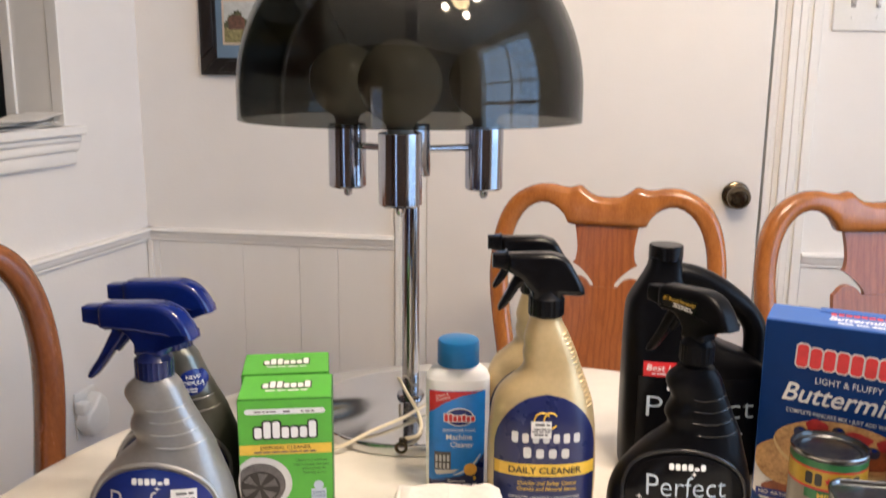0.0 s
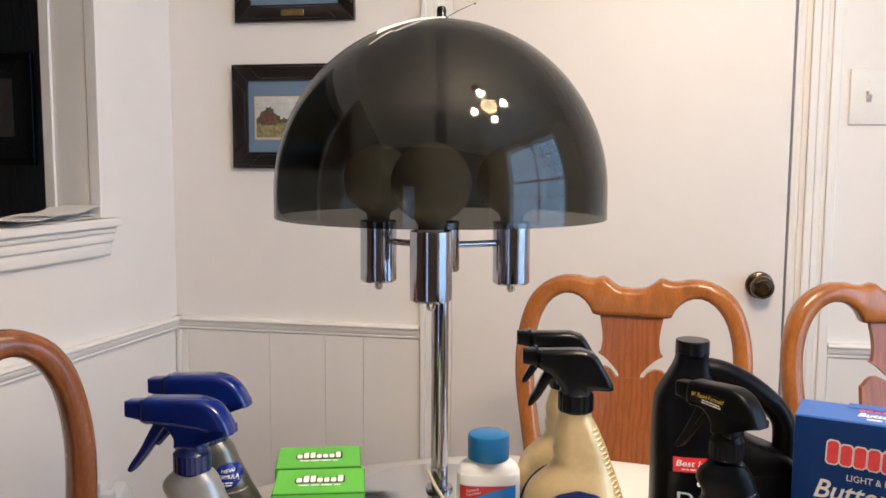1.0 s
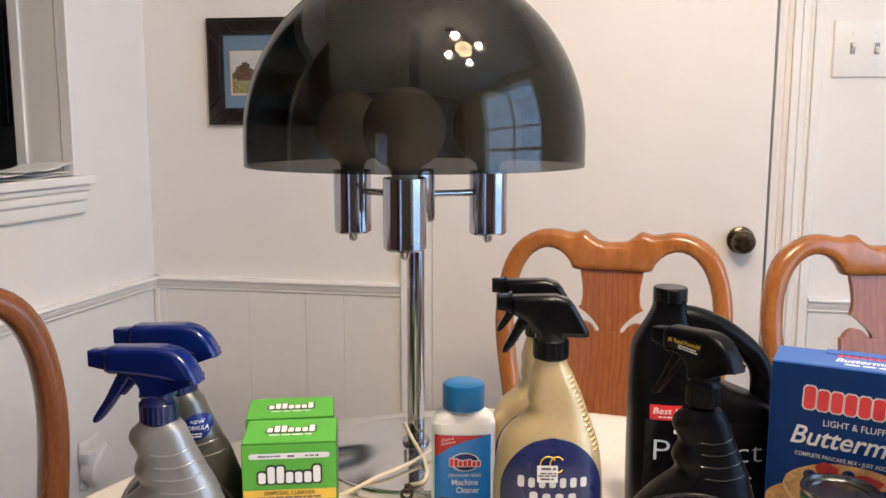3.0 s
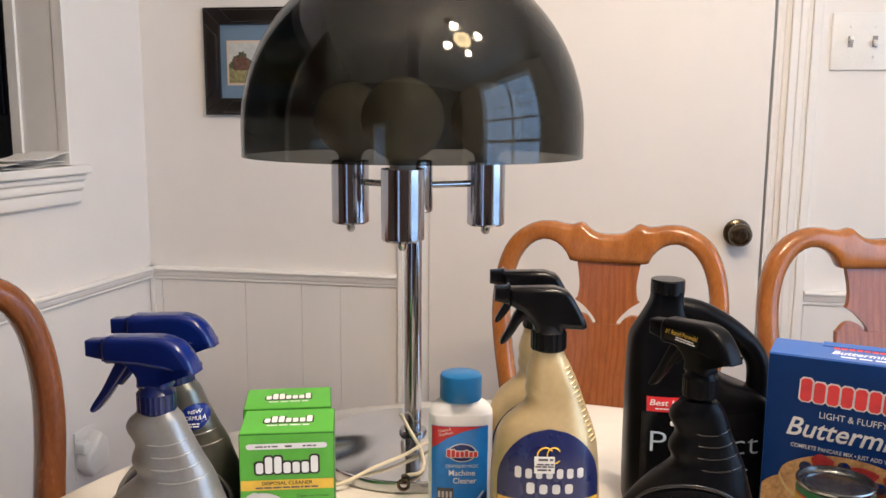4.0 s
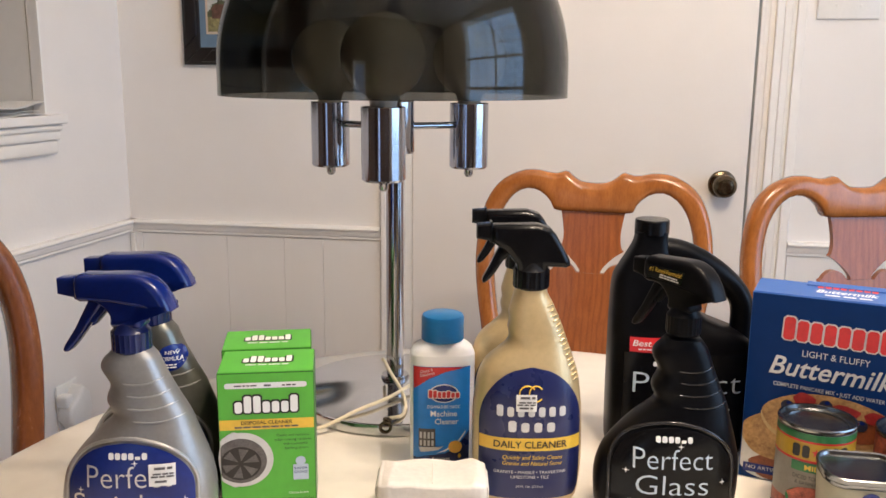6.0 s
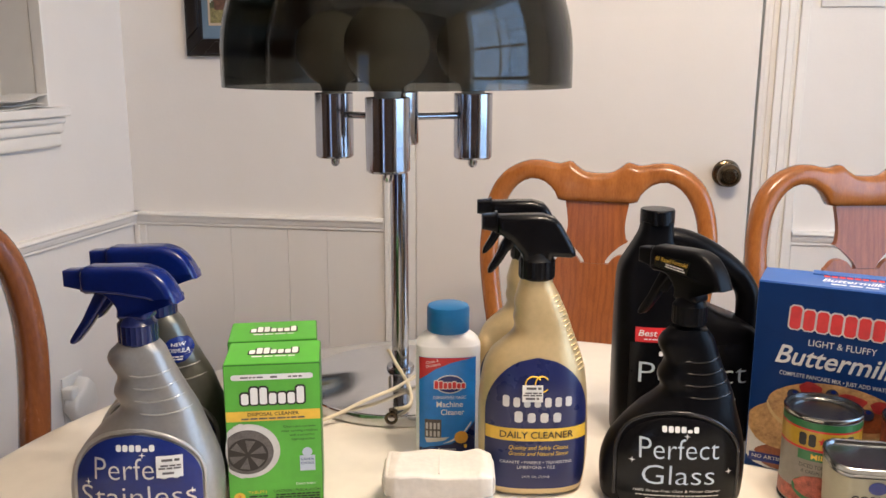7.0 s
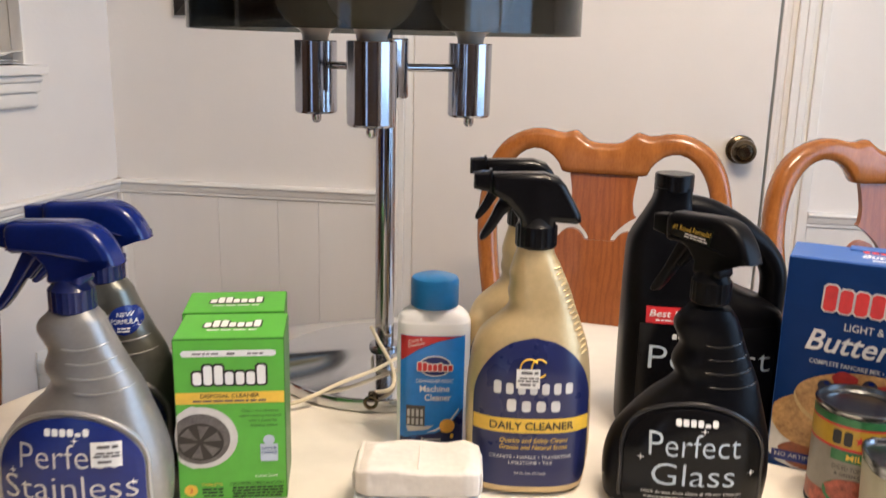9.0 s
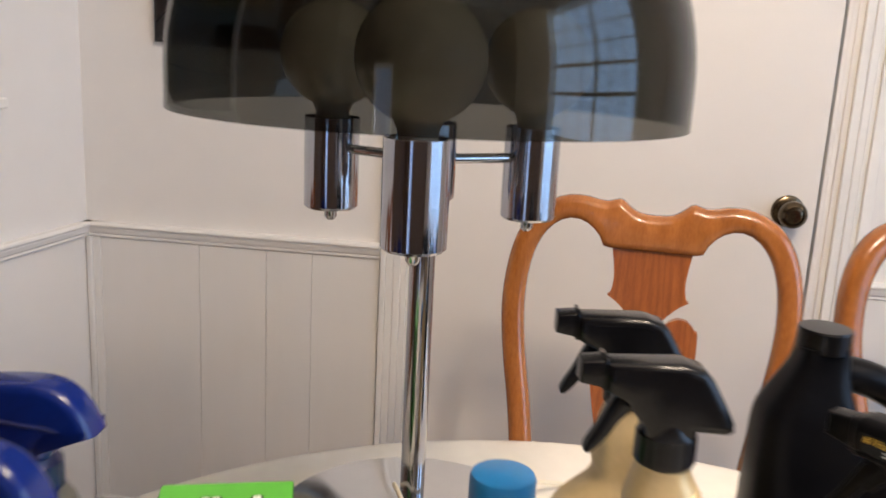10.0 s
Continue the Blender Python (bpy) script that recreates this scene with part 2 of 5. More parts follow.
def cbox(x0, x1, y0, y1, z0, z1, bev=0.0, seg=2):
    b = bmesh.new()
    bmesh.ops.create_cube(b, size=1)
    for p in b.verts:
        p.co = ((x0 + x1) / 2 + p.co.x * (x1 - x0), (y0 + y1) / 2 + p.co.y * (y1 - y0), (z0 + z1) / 2 + p.co.z * (z1 - z0))
    if bev:
        bmesh.ops.bevel(b, geom=b.edges[:], offset=bev, segments=seg, affect="EDGES", profile=0.5)
    b.verts.index_update()
    out = [p.co.copy() for p in b.verts], [tuple(q.index for q in f.verts) for f in b.faces]
    b.free()
    return out


def prism(poly, y0, y1, bev=0.0, seg=2):
    """A plate with the outline poly in x and z, from y0 to y1, its rims rounded."""
    b = bmesh.new()
    lo = [b.verts.new((x, y0, z)) for x, z in poly]
    hi = [b.verts.new((x, y1, z)) for x, z in poly]
    f0, f1 = b.faces.new(lo), b.faces.new(hi[::-1])
    k = len(poly)
    for i in range(k):
        b.faces.new((lo[i], hi[i], hi[(i + 1) % k], lo[(i + 1) % k]))
    bmesh.ops.recalc_face_normals(b, faces=b.faces)
    if bev:
        bmesh.ops.bevel(b, geom=list(f0.edges) + list(f1.edges), offset=bev, segments=seg, affect="EDGES", profile=0.5)
    bmesh.ops.triangulate(b, faces=[f for f in b.faces if len(f.verts) > 4])
    b.verts.index_update()
    out = [p.co.copy() for p in b.verts], [tuple(q.index for q in f.verts) for f in b.faces]
    b.free()
    return out


def spline(pts, per=6, closed=False):
    """A smooth line through pts."""
    p = [Vector(q) for q in pts]
    n, out = len(p), []
    for i in range(n if closed else n - 1):
        a, b, c, d = [p[(i + k) % n] if closed else p[min(max(i + k, 0), n - 1)] for k in (-1, 0, 1, 2)]
        for s in range(per):
            t = s / per
            out.append(0.5 * (2 * b + (c - a) * t + (2 * a - 5 * b + 4 * c - d) * t * t + (3 * b - a - 3 * c + d) * t ** 3))
    if not closed:
        out.append(p[-1])
    return out


def tube(pts, r, seg=10, flat=1.0):
    """A round bar along pts; r one radius or one for each point; flat squeezes it in y."""
    pts = [Vector(p) for p in pts]
    rs, up = [], Vector((0.13, 1, 0.07))
    for i, p in enumerate(pts):
        d = (pts[min(i + 1, len(pts) - 1)] - pts[max(i - 1, 0)]).normalized()
        a = (up - d * up.dot(d)).normalized()
        c = d.cross(a)
        k = r[i] if isinstance(r, (list, tuple)) else r
        rs.append([p + a * k * flat * math.cos(2 * math.pi * j / seg) + c * k * math.sin(2 * math.pi * j / seg) for j in range(seg)])
    return rings(rs)


class Hull:
    """A bottle body from rows of height, left, right and half depth; front() is its face towards -y."""

    def __init__(self, rows, n=2.6, seg=44, fine=3):
        self.rows = [tuple(p) for p in spline([Vector(r) for r in rows], fine)]
        self.n, self.seg = n, seg

    def vf(self):
        out = []
        for z, l, r, d in self.rows:
            ring = []
            for j in range(self.seg):
                a = 2 * math.pi * j / self.seg
                c, s = math.cos(a), math.sin(a)
                ring.append(((l + r) / 2 + (r - l) / 2 * math.copysign(abs(c) ** (2 / self.n), c), d * math.copysign(abs(s) ** (2 / self.n), s), z))
            out.append(ring)
        return rings(out)

    def at(self, z):
        k = [q[0] for q in self.rows]
        return [float(np.interp(z, k, [q[i] for q in self.rows])) for i in (1, 2, 3)]

    def front(self, x, z):
        l, r, d = self.at(z)
        q = min(1, abs((x - (l + r) / 2) / ((r - l) / 2)))
        return -d * max(0.02, 1 - q ** self.n) ** (1 / self.n)


def onto(front, vf, lift, turn=None):
    """Lays a flat drawing (x, z) on a face y = front(x, z), lifted off it."""
    return [(x, front(x, z) - lift, z) for x, z in vf[0]], vf[1]


def patch(half, z0, z1, xc=0.0, nx=12, nz=14):
    """A drawing with straight-ruled rows: half(z) is its half width."""
    v = [(xc + half(z0 + (z1 - z0) * j / nz) * (2 * i / nx - 1), z0 + (z1 - z0) * j / nz) for j in range(nz + 1) for i in range(nx + 1)]
    f = [(j * (nx + 1) + i, j * (nx + 1) + i + 1, (j + 1) * (nx + 1) + i + 1, (j + 1) * (nx + 1) + i) for j in range(nz) for i in range(nx)]
    return v, f


def bar(x0, x1, z0, z1, nx=6, nz=1):
    return patch(lambda z: (x1 - x0) / 2, z0, z1, (x0 + x1) / 2, nx, nz)


def disc(cx, cz, rx, rz=None, nx=8, nz=14, wob=0.0):
    rz = rz or rx
    return patch(lambda z: max(1e-5, rx * math.sqrt(max(0, 1 - ((z - cz) / rz) ** 2)) * (1 + wob * math.sin(9 * (z - cz) / rz))), cz - rz, cz + rz, cx, nx, nz)


def fill(poly, nx=10, nz=14):
    """A filled outline, ruled in rows so that it can follow a bent face."""
    zs = [p[1] for p in poly]
    z0, z1 = min(zs), max(zs)
    v = []
    for j in range(nz + 1):
        z = z0 + (z1 - z0) * min(0.999, max(0.001, j / nz))
        xs = []
        for (ax, az), (bx, bz) in zip(poly, list(poly[1:]) + [poly[0]]):
            if (az - z) * (bz - z) < 0:
                xs.append(ax + (bx - ax) * (z - az) / (bz - az))
        a, b = min(xs), max(xs)
        v += [(a + (b - a) * i / nx, z) for i in range(nx + 1)]
    f = [(j * (nx + 1) + i, j * (nx + 1) + i + 1, (j + 1) * (nx + 1) + i + 1, (j + 1) * (nx + 1) + i) for j in range(nz) for i in range(nx)]
    return v, f


def flat2(poly):
    return list(poly), [tuple(range(len(poly)))]


def lettering(text, x, z, height, width=None, slant=0.0, bold=0.0, align="CENTER", turn=0.0):
    """The outline of words as a drawing, height being that of a capital."""
    c = bpy.data.curves.new("words", "FONT")
    c.body, c.size, c.shear, c.offset, c.resolution_u = text, 1.0, slant, bold, 3
    ob = bpy.data.objects.new("words", c)
    me = ob.to_mesh()
    v = [(p.co.x, p.co.y) for p in me.vertices]
    f = [tuple(q.vertices) for q in me.polygons]
    ob.to_mesh_clear()
    bpy.data.objects.remove(ob)
    x0, x1 = min(p[0] for p in v), max(p[0] for p in v)
    sz = height / 0.72
    sx = width / (x1 - x0) if width else sz
    w = (x1 - x0) * sx
    ox = x - (w / 2 if align == "CENTER" else 0)
    ct, st = math.cos(radians(turn)), math.sin(radians(turn))
    out = [((a - x0) * sx, b * sz) for a, b in v]
    return [(ox + a * ct - b * st, z + a * st + b * ct) for a, b in out], f


def rot2(v, x0, z, turn):
    ct, st = math.cos(radians(turn)), math.sin(radians(turn))
    return [(x0 + (p - x0) * ct - (q - z) * st, z + (p - x0) * st + (q - z) * ct) for p, q in v]


def blocks(x0, x1, z, h, tall, grow=0.0, turn=0.0, slim=0.80):
    """A brand word as a row of plain upright rounded blocks."""
    k = len(tall)
    w = (x1 - x0) / k
    out = []
    for i, t in enumerate(tall):
        cx, hh = x0 + w * (i + 0.5), h * t
        a, b = w * slim / 2 + grow, hh / 2 + grow
        c = min(a, b) * 0.45
        pts = [(cx + sx * (a - (c if q else 0)), z + hh / 2 + sz * (b - (0 if q else c))) for sx, sz, q in ((1, -1, 1), (1, -1, 0), (1, 1, 0), (1, 1, 1), (-1, 1, 1), (-1, 1, 0), (-1, -1, 0), (-1, -1, 1))]
        out.append((rot2(pts, x0, z, turn), [tuple(range(8))]))
    return out


def strokes(x0, x1, z, h, tall, turn=0.0, slim=0.80):
    """A brand word as a row of plain solid rounded blocks, no letters."""
    return blocks(x0, x1, z, h, tall, 0.0, turn, slim)


def fine(x0, x1, z, h, rows=1, gap=1.8, seed=1, turn=0.0):
    """Small print that cannot be read: rows of short bars."""
    rnd = random.Random(seed)
    out = []
    for r in range(rows):
        x, zz = x0 + rnd.random() * 0.002, z - r * h * gap
        while x < x1 - h:
            w = min(x1 - x, h * rnd.uniform(1.5, 5))
            out.append(bar(x, x + w, zz, zz + h, 2))
            x += w + h * 0.7
    v, f = merge(*out)
    ct, st = math.cos(radians(turn)), math.sin(radians(turn))
    return [(x0 + (a - x0) * ct - (b - z) * st, z + (a - x0) * st + (b - z) * ct) for a, b in v], f


# ---- the room ----
def structure(name, vf, material, m, label, smooth=0, category="wall"):
    ob = mesh(name, vf[0], vf[1], material, None, smooth)
    ob.matrix_world = m
    return tagged(ob, label, category, "", "structure")


D0, D1, DH = 0.765, 1.573, 2.04
wall_n = structure("wall_north", merge(cbox(-0.3, 0.742, 0, 0.12, 0, ROOM_H), cbox(1.602, ROOM_W + 0.3, 0, 0.12, 0, ROOM_H), cbox(0.742, 1.602, 0, 0.12, DH + 0.02, ROOM_H)), WALL, NORTH, "white painted wall with a chair rail")
OX0, OX1, OZ0, OZ1 = 0.300, 1.55, 1.036, 2.05
wall_w = structure("wall_west", merge(cbox(0, OX0, -0.14, 0, 0, ROOM_H), cbox(OX1, 1.57, -0.14, 0, 0, ROOM_H), cbox(OX0, OX1, -0.14, 0, 0, OZ0 - 0.012), cbox(OX0, OX1, -0.14, 0, OZ1, ROOM_H)), WALL, WEST, "white painted wall with an interior window opening")
EY0, EY1, EZ0, EZ1 = -2.70, -0.78, 0.55, 2.32
structure("wall_east", merge(cbox(ROOM_W, ROOM_W + 0.12, EY1, 0, 0, ROOM_H), cbox(ROOM_W, ROOM_W + 0.12, -ROOM_D, EY0, 0, ROOM_H), cbox(ROOM_W, ROOM_W + 0.12, EY0, EY1, 0, EZ0), cbox(ROOM_W, ROOM_W + 0.12, EY0, EY1, EZ1, ROOM_H)), WALL, NORTH, "white painted wall with a large daylight window")
# unseen walls added dark, so that chrome and dome mirror darkness
structure("wall_west_rear", cbox(1.57, 5.4, -0.14, 0, 0, ROOM_H), REARW, WEST, "unseen panelled rear wall, made dark for the lamp's reflections")
structure("wall_south", merge(cbox(-2.2, 0.42, -ROOM_D - 0.12, -ROOM_D, 0, ROOM_H), cbox(0.74, ROOM_W + 0.2, -ROOM_D - 0.12, -ROOM_D, 0, ROOM_H), cbox(0.42, 0.74, -ROOM_D - 0.12, -ROOM_D, 1.36, ROOM_H), cbox(0.42, 0.74, -ROOM_D - 0.12, -ROOM_D, 0, 0.24)), REARW, NORTH, "unseen plain panelled wall, made dark for the lamp's reflections")
structure("ceiling", cbox(-2.2, ROOM_W + 0.2, -ROOM_D - 0.1, 0.2, ROOM_H, ROOM_H + 0.1), CEIL, NORTH, "plain white textured ceiling", 0, "ceiling")
structure("floor", cbox(-4.4, ROOM_W + 0.2, -ROOM_D - 0.1, 0.2, -0.1, 0), FLOOR, NORTH, "brown wooden floor", 0, "floor")

# den behind the west opening, closed in and coloured dark to keep light low
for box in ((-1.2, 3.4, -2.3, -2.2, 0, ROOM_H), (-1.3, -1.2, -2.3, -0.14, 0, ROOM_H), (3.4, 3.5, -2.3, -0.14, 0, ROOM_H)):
    structure("wall_den", cbox(*box), DENW, WEST, "panelled wall of the unlit next room, coloured dark to keep it dim")
structure("ceiling_den", cbox(-1.2, 3.4, -2.2, -0.145, ROOM_H - 0.04, ROOM_H), DENW, WEST, "added ceiling closing the unlit next room, coloured dark to keep it dim", 0, "ceiling")

for z in (0.5, 0.8, 1.1, 1.4, 1.7, 2.0):
    ob = mesh("trim", *cbox(-1.2, 3.4, -2.2, -2.185, z, z + 0.012), FRAMEW)
    ob.matrix_world = WEST
    tagged(ob, "dark moulding on the unlit panelled wall", "trim", "", "structure")
# dim framed picture on the unlit room's wall
dp = thing("framed_picture", WEST, "dark framed picture on the unlit panelled wall", "picture")
for y0, y1, z0, z1 in ((-1.95, -1.486, 1.163, 1.195), (-1.95, -1.486, 1.628, 1.66), (-1.95, -1.918, 1.195, 1.628), (-1.518, -1.486, 1.195, 1.628)):
    mesh("frame_rail", *cbox(-1.1995, -1.175, y0, y1, z0, z1, 0.004), FRAMEW, dp)
mesh("mat_board", *cbox(-1.1995, -1.188, -1.92, -1.516, 1.193, 1.63), DIM, dp)
mesh("print_sheet", *cbox(-1.188, -1.1865, -1.86, -1.60, 1.29, 1.55), MATC, dp)

# wainscot boards below the rail, set 4 mm proud with open joints
EDGES = [0.034, 0.270, 0.426, 0.531, 0.684]
for a, b in zip(EDGES, EDGES[1:]):
    ob = mesh("panel", *cbox(a + 0.0004, b - 0.0004, -0.005, -0.0005, 0.09, 0.7345, 0.0008, 1), PANEL, wall_n)
EDGES_R = [1.676, 1.83, 1.95, 2.14, 2.30, 2.42, 2.61, 2.78, 2.95, 3.09]
for a, b in zip(EDGES_R, EDGES_R[1:]):
    mesh("panel", *cbox(a + 0.0004, b - 0.0004, -0.005, -0.0005, 0.09, 0.7345, 0.0008, 1), PANEL, wall_n)


def rail(name, x0, x1, m, side, label):
    """A moulded chair rail: lip, cove and lower bead."""
    prof = [(0, 0.746), (0.008, 0.746), (0.0105, 0.749), (0.0105, 0.754), (0.014, 0.758), (0.017, 0.766), (0.0175, 0.770), (0.022, 0.772), (0.0235, 0.7755), (0.022, 0.779), (0.018, 0.7815), (0, 0.7815)]
    k = len(prof)
    v = [(x, side * d, z - 0.011) for x in (x0, x1) for d, z in prof]
    f = [(i, (i + 1) % k, k + (i + 1) % k, k + i) for i in range(k)] + [tuple(range(k)), tuple(range(k, 2 * k))]
    return structure(name, (v, f), TRIM, m, label, 0, "chair rail")


rail("trim", 0.0, 0.6845, NORTH, -1, "white moulded chair rail on the wall")
rail("trim", 1.673, ROOM_W, NORTH, -1, "white moulded chair rail on the wall")
rail("trim", 0.0, 1.57, WEST, 1, "white moulded chair rail on the wall")
structure("trim", merge(cbox(0.0015, 0.016, -0.012, -0.0005, 0.09, 0.735, 0.003), cbox(0.016, 0.034, -0.007, -0.0005, 0.09, 0.735, 0.002)), TRIM, NORTH, "white corner bead between the panelled walls", 0, "trim")
structure("baseboard", merge(cbox(0, 0.684, -0.014, 0, 0, 0.09, 0.003), cbox(1.676, ROOM_W, -0.014, 0, 0, 0.09, 0.003)), TRIM, NORTH, "white painted baseboard", 0, "baseboard")

# door with its casing
door = thing("door_1", NORTH, "closed plain off-white door with a bronze knob", "door", "", "structure")
mesh("leaf", *cbox(D0 + 0.0012, D1 - 0.004, -0.006, 0.03, 0.012, DH - 0.004, 0.002), DOORP, door, 0, "flat off-white door leaf")
for x0, x1, flip in ((0.686, 0.745, 0), (1.607, 1.672, 1)):
    st = [(0.0, 0.014, 0.0105), (0.014, 0.030, 0.013), (0.030, 0.046, 0.0118), (0.046, x1 - x0, 0.016)]
    if flip:
        st = [(0.0, 0.018, 0.0115), (0.018, 0.034, 0.0135), (0.034, 0.044, 0.0120), (0.044, x1 - x0, 0.017)]
    else:
        st = [(x1 - x0 - b, x1 - x0 - a, h) for a, b, h in st]
    mesh("casing", *merge(*[cbox(x0 + a, x0 + b, -h, -0.0005, 0, DH + 0.07, 0.002) for a, b, h in st]), TRIM, door, 0, "white stepped door casing")
mesh("casing", *cbox(0.745, 1.607, -0.018, -0.0005, DH + 0.006, DH + 0.07, 0.003), TRIM, door, 0, "white stepped door casing")
mesh("jamb", *cbox(0.745, D0 + 0.0004, -0.003, 0.1, 0, DH, 0.002), TRIM, door)
mesh("jamb", *merge(cbox(1.5752, 1.584, -0.004, 0.1, 0, DH, 0.0012), cbox(1.584, 1.594, -0.0022, 0.1, 0, DH), cbox(1.594, 1.6069, -0.005, 0.1, 0, DH, 0.0012)), DOORP, door, 0, "grooved door jamb with weather strip")
KN = pose(1.514, -0.006, 0.904, 90, 0, 0)
mesh("rose", *moved(lathe([(0.0, 0), (0.031, 0), (0.0325, 0.004), (0.030, 0.009), (0.020, 0.013), (0.0, 0.013)], 36), KN), BRONZE, door, 40, "round aged bronze rose")
mesh("knob", *moved(lathe([(0.0, 0.012), (0.012, 0.013), (0.011, 0.026), (0.016, 0.032), (0.025, 0.038), (0.0275, 0.047), (0.025, 0.057), (0.018, 0.061), (0.0165, 0.059), (0.012, 0.060), (0.0115, 0.0625), (0.0, 0.063)], 36), KN), BRONZE, door, 50, "aged bronze door knob with a key cylinder")

# west interior window: jamb, stop, stool and moulded apron
win = thing("window_1", WEST, "white-framed interior window opening with a deep sill", "window", "", "structure")
mesh("window_frame", *merge(cbox(OX0 - 0.002, OX0 + 0.004, -0.026, 0.0035, OZ0, OZ1, 0.0015), cbox(OX0 - 0.001, OX0 + 0.0015, -0.122, -0.029, OZ0, OZ1), cbox(OX0 - 0.002, OX0 + 0.008, -0.150, -0.122, OZ0, OZ1, 0.002), cbox(OX1 - 0.004, OX1 + 0.001, -0.150, 0.003, OZ0, OZ1), cbox(OX0 + 0.008, OX1 - 0.004, -0.15, 0.003, OZ1 - 0.006, OZ1 + 0.001)), TRIM, win, 0, "white painted jamb and stop")
mesh("window_sill", *cbox(0.272, OX1 + 0.05, -0.15, 0.040, 1.036, 1.057, 0.004), TRIM, win, 0, "white wooden sill board with rounded edge")
for z0, z1, d, x in ((1.020, 1.0355, 0.028, 0.276), (0.998, 1.0205, 0.023, 0.280), (0.967, 0.9985, 0.017, 0.284)):
    mesh("apron", *cbox(x, OX1 + 0.04, 0.0005, d, z0, z1, min(0.006, (z1 - z0) * 0.42), 3), TRIM, win, 40, "white moulded apron under the sill")

# east daylight window, reflected in the lamp shade
we = thing("window_2", NORTH, "large daylight window with white frame and blinds", "window", "", "structure")
F = 0.06
mesh("window_frame", *merge(cbox(ROOM_W - 0.015, ROOM_W + 0.24, EY0, EY0 + F, EZ0, EZ1), cbox(ROOM_W - 0.015, ROOM_W + 0.24, EY1 - F, EY1, EZ0, EZ1), cbox(ROOM_W - 0.015, ROOM_W + 0.24, EY0 + F, EY1 - F, EZ1 - F, EZ1), cbox(ROOM_W - 0.015, ROOM_W + 0.24, EY0 + F, EY1 - F, EZ0, EZ0 + F), cbox(ROOM_W + 0.17, ROOM_W + 0.21, (EY0 + EY1) / 2 - 0.03, (EY0 + EY1) / 2 + 0.03, EZ0 + F, EZ1 - F), cbox(ROOM_W + 0.17, ROOM_W + 0.21, EY0 + F, EY1 - F, 1.40, 1.44)), TRIM, we)
# broad casing round it in the room, two sashes with a meeting rail and muntins
for x0, x1, z0, z1 in ((EY0 - 0.115, EY0 - 0.0005, EZ0 - 0.115, EZ1 + 0.115), (EY1 + 0.0005, EY1 + 0.115, EZ0 - 0.115, EZ1 + 0.115), (EY0, EY1, EZ1 + 0.0005, EZ1 + 0.115), (EY0, EY1, EZ0 - 0.115, EZ0 - 0.0005)):
    mesh("casing", *merge(cbox(ROOM_W - 0.018, ROOM_W - 0.0005, x0, x1, z0, z1, 0.004), cbox(ROOM_W - 0.024, ROOM_W - 0.017, x0 + 0.03, x1 - 0.03, z0 + 0.03, z1 - 0.03, 0.004)), TRIM, we, 0, "broad white window casing")
for k in range(1, 6):
    if k != 3:
        y = EY0 + F + (EY1 - EY0 - 2 * F) * k / 6
        mesh("muntin", *cbox(ROOM_W + 0.18, ROOM_W + 0.20, y - 0.009, y + 0.009, EZ0 + F, EZ1 - F, 0.003), TRIM, we)
for z in (0.88, 1.13, 1.70, 1.95):
    mesh("muntin", *cbox(ROOM_W + 0.182, ROOM_W + 0.202, EY0 + F, EY1 - F, z - 0.009, z + 0.009, 0.003), TRIM, we)
for i in range(9):
    mesh("slat", *moved(cbox(-0.002, 0.002, EY0 + F, EY1 - F, -0.012, 0.012), pose(ROOM_W + 0.14, 0, EZ0 + 0.10 + i * 0.034, 0, 50, 0)), BLIND, we)
ob = mesh("backdrop", [(0, -4, -1), (0, 4, -1), (0, 4, 5), (0, -4, 5)], [(0, 1, 2, 3)], SKYP)
ob.matrix_world = NORTH @ pose(ROOM_W + 2.5, -1.75, 0)
tagged(ob, "pale bright daylight outside the window", "sky", "", "structure")

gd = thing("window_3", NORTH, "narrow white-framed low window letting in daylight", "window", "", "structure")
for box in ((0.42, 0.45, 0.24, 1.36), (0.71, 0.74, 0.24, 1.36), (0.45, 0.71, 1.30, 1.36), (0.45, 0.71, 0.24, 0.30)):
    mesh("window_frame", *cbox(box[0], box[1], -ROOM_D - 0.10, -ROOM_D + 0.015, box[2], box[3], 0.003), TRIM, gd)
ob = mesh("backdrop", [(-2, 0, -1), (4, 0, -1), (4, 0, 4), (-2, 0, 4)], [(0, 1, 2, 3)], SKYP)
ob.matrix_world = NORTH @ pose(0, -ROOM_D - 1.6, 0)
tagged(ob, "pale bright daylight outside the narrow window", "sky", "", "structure")

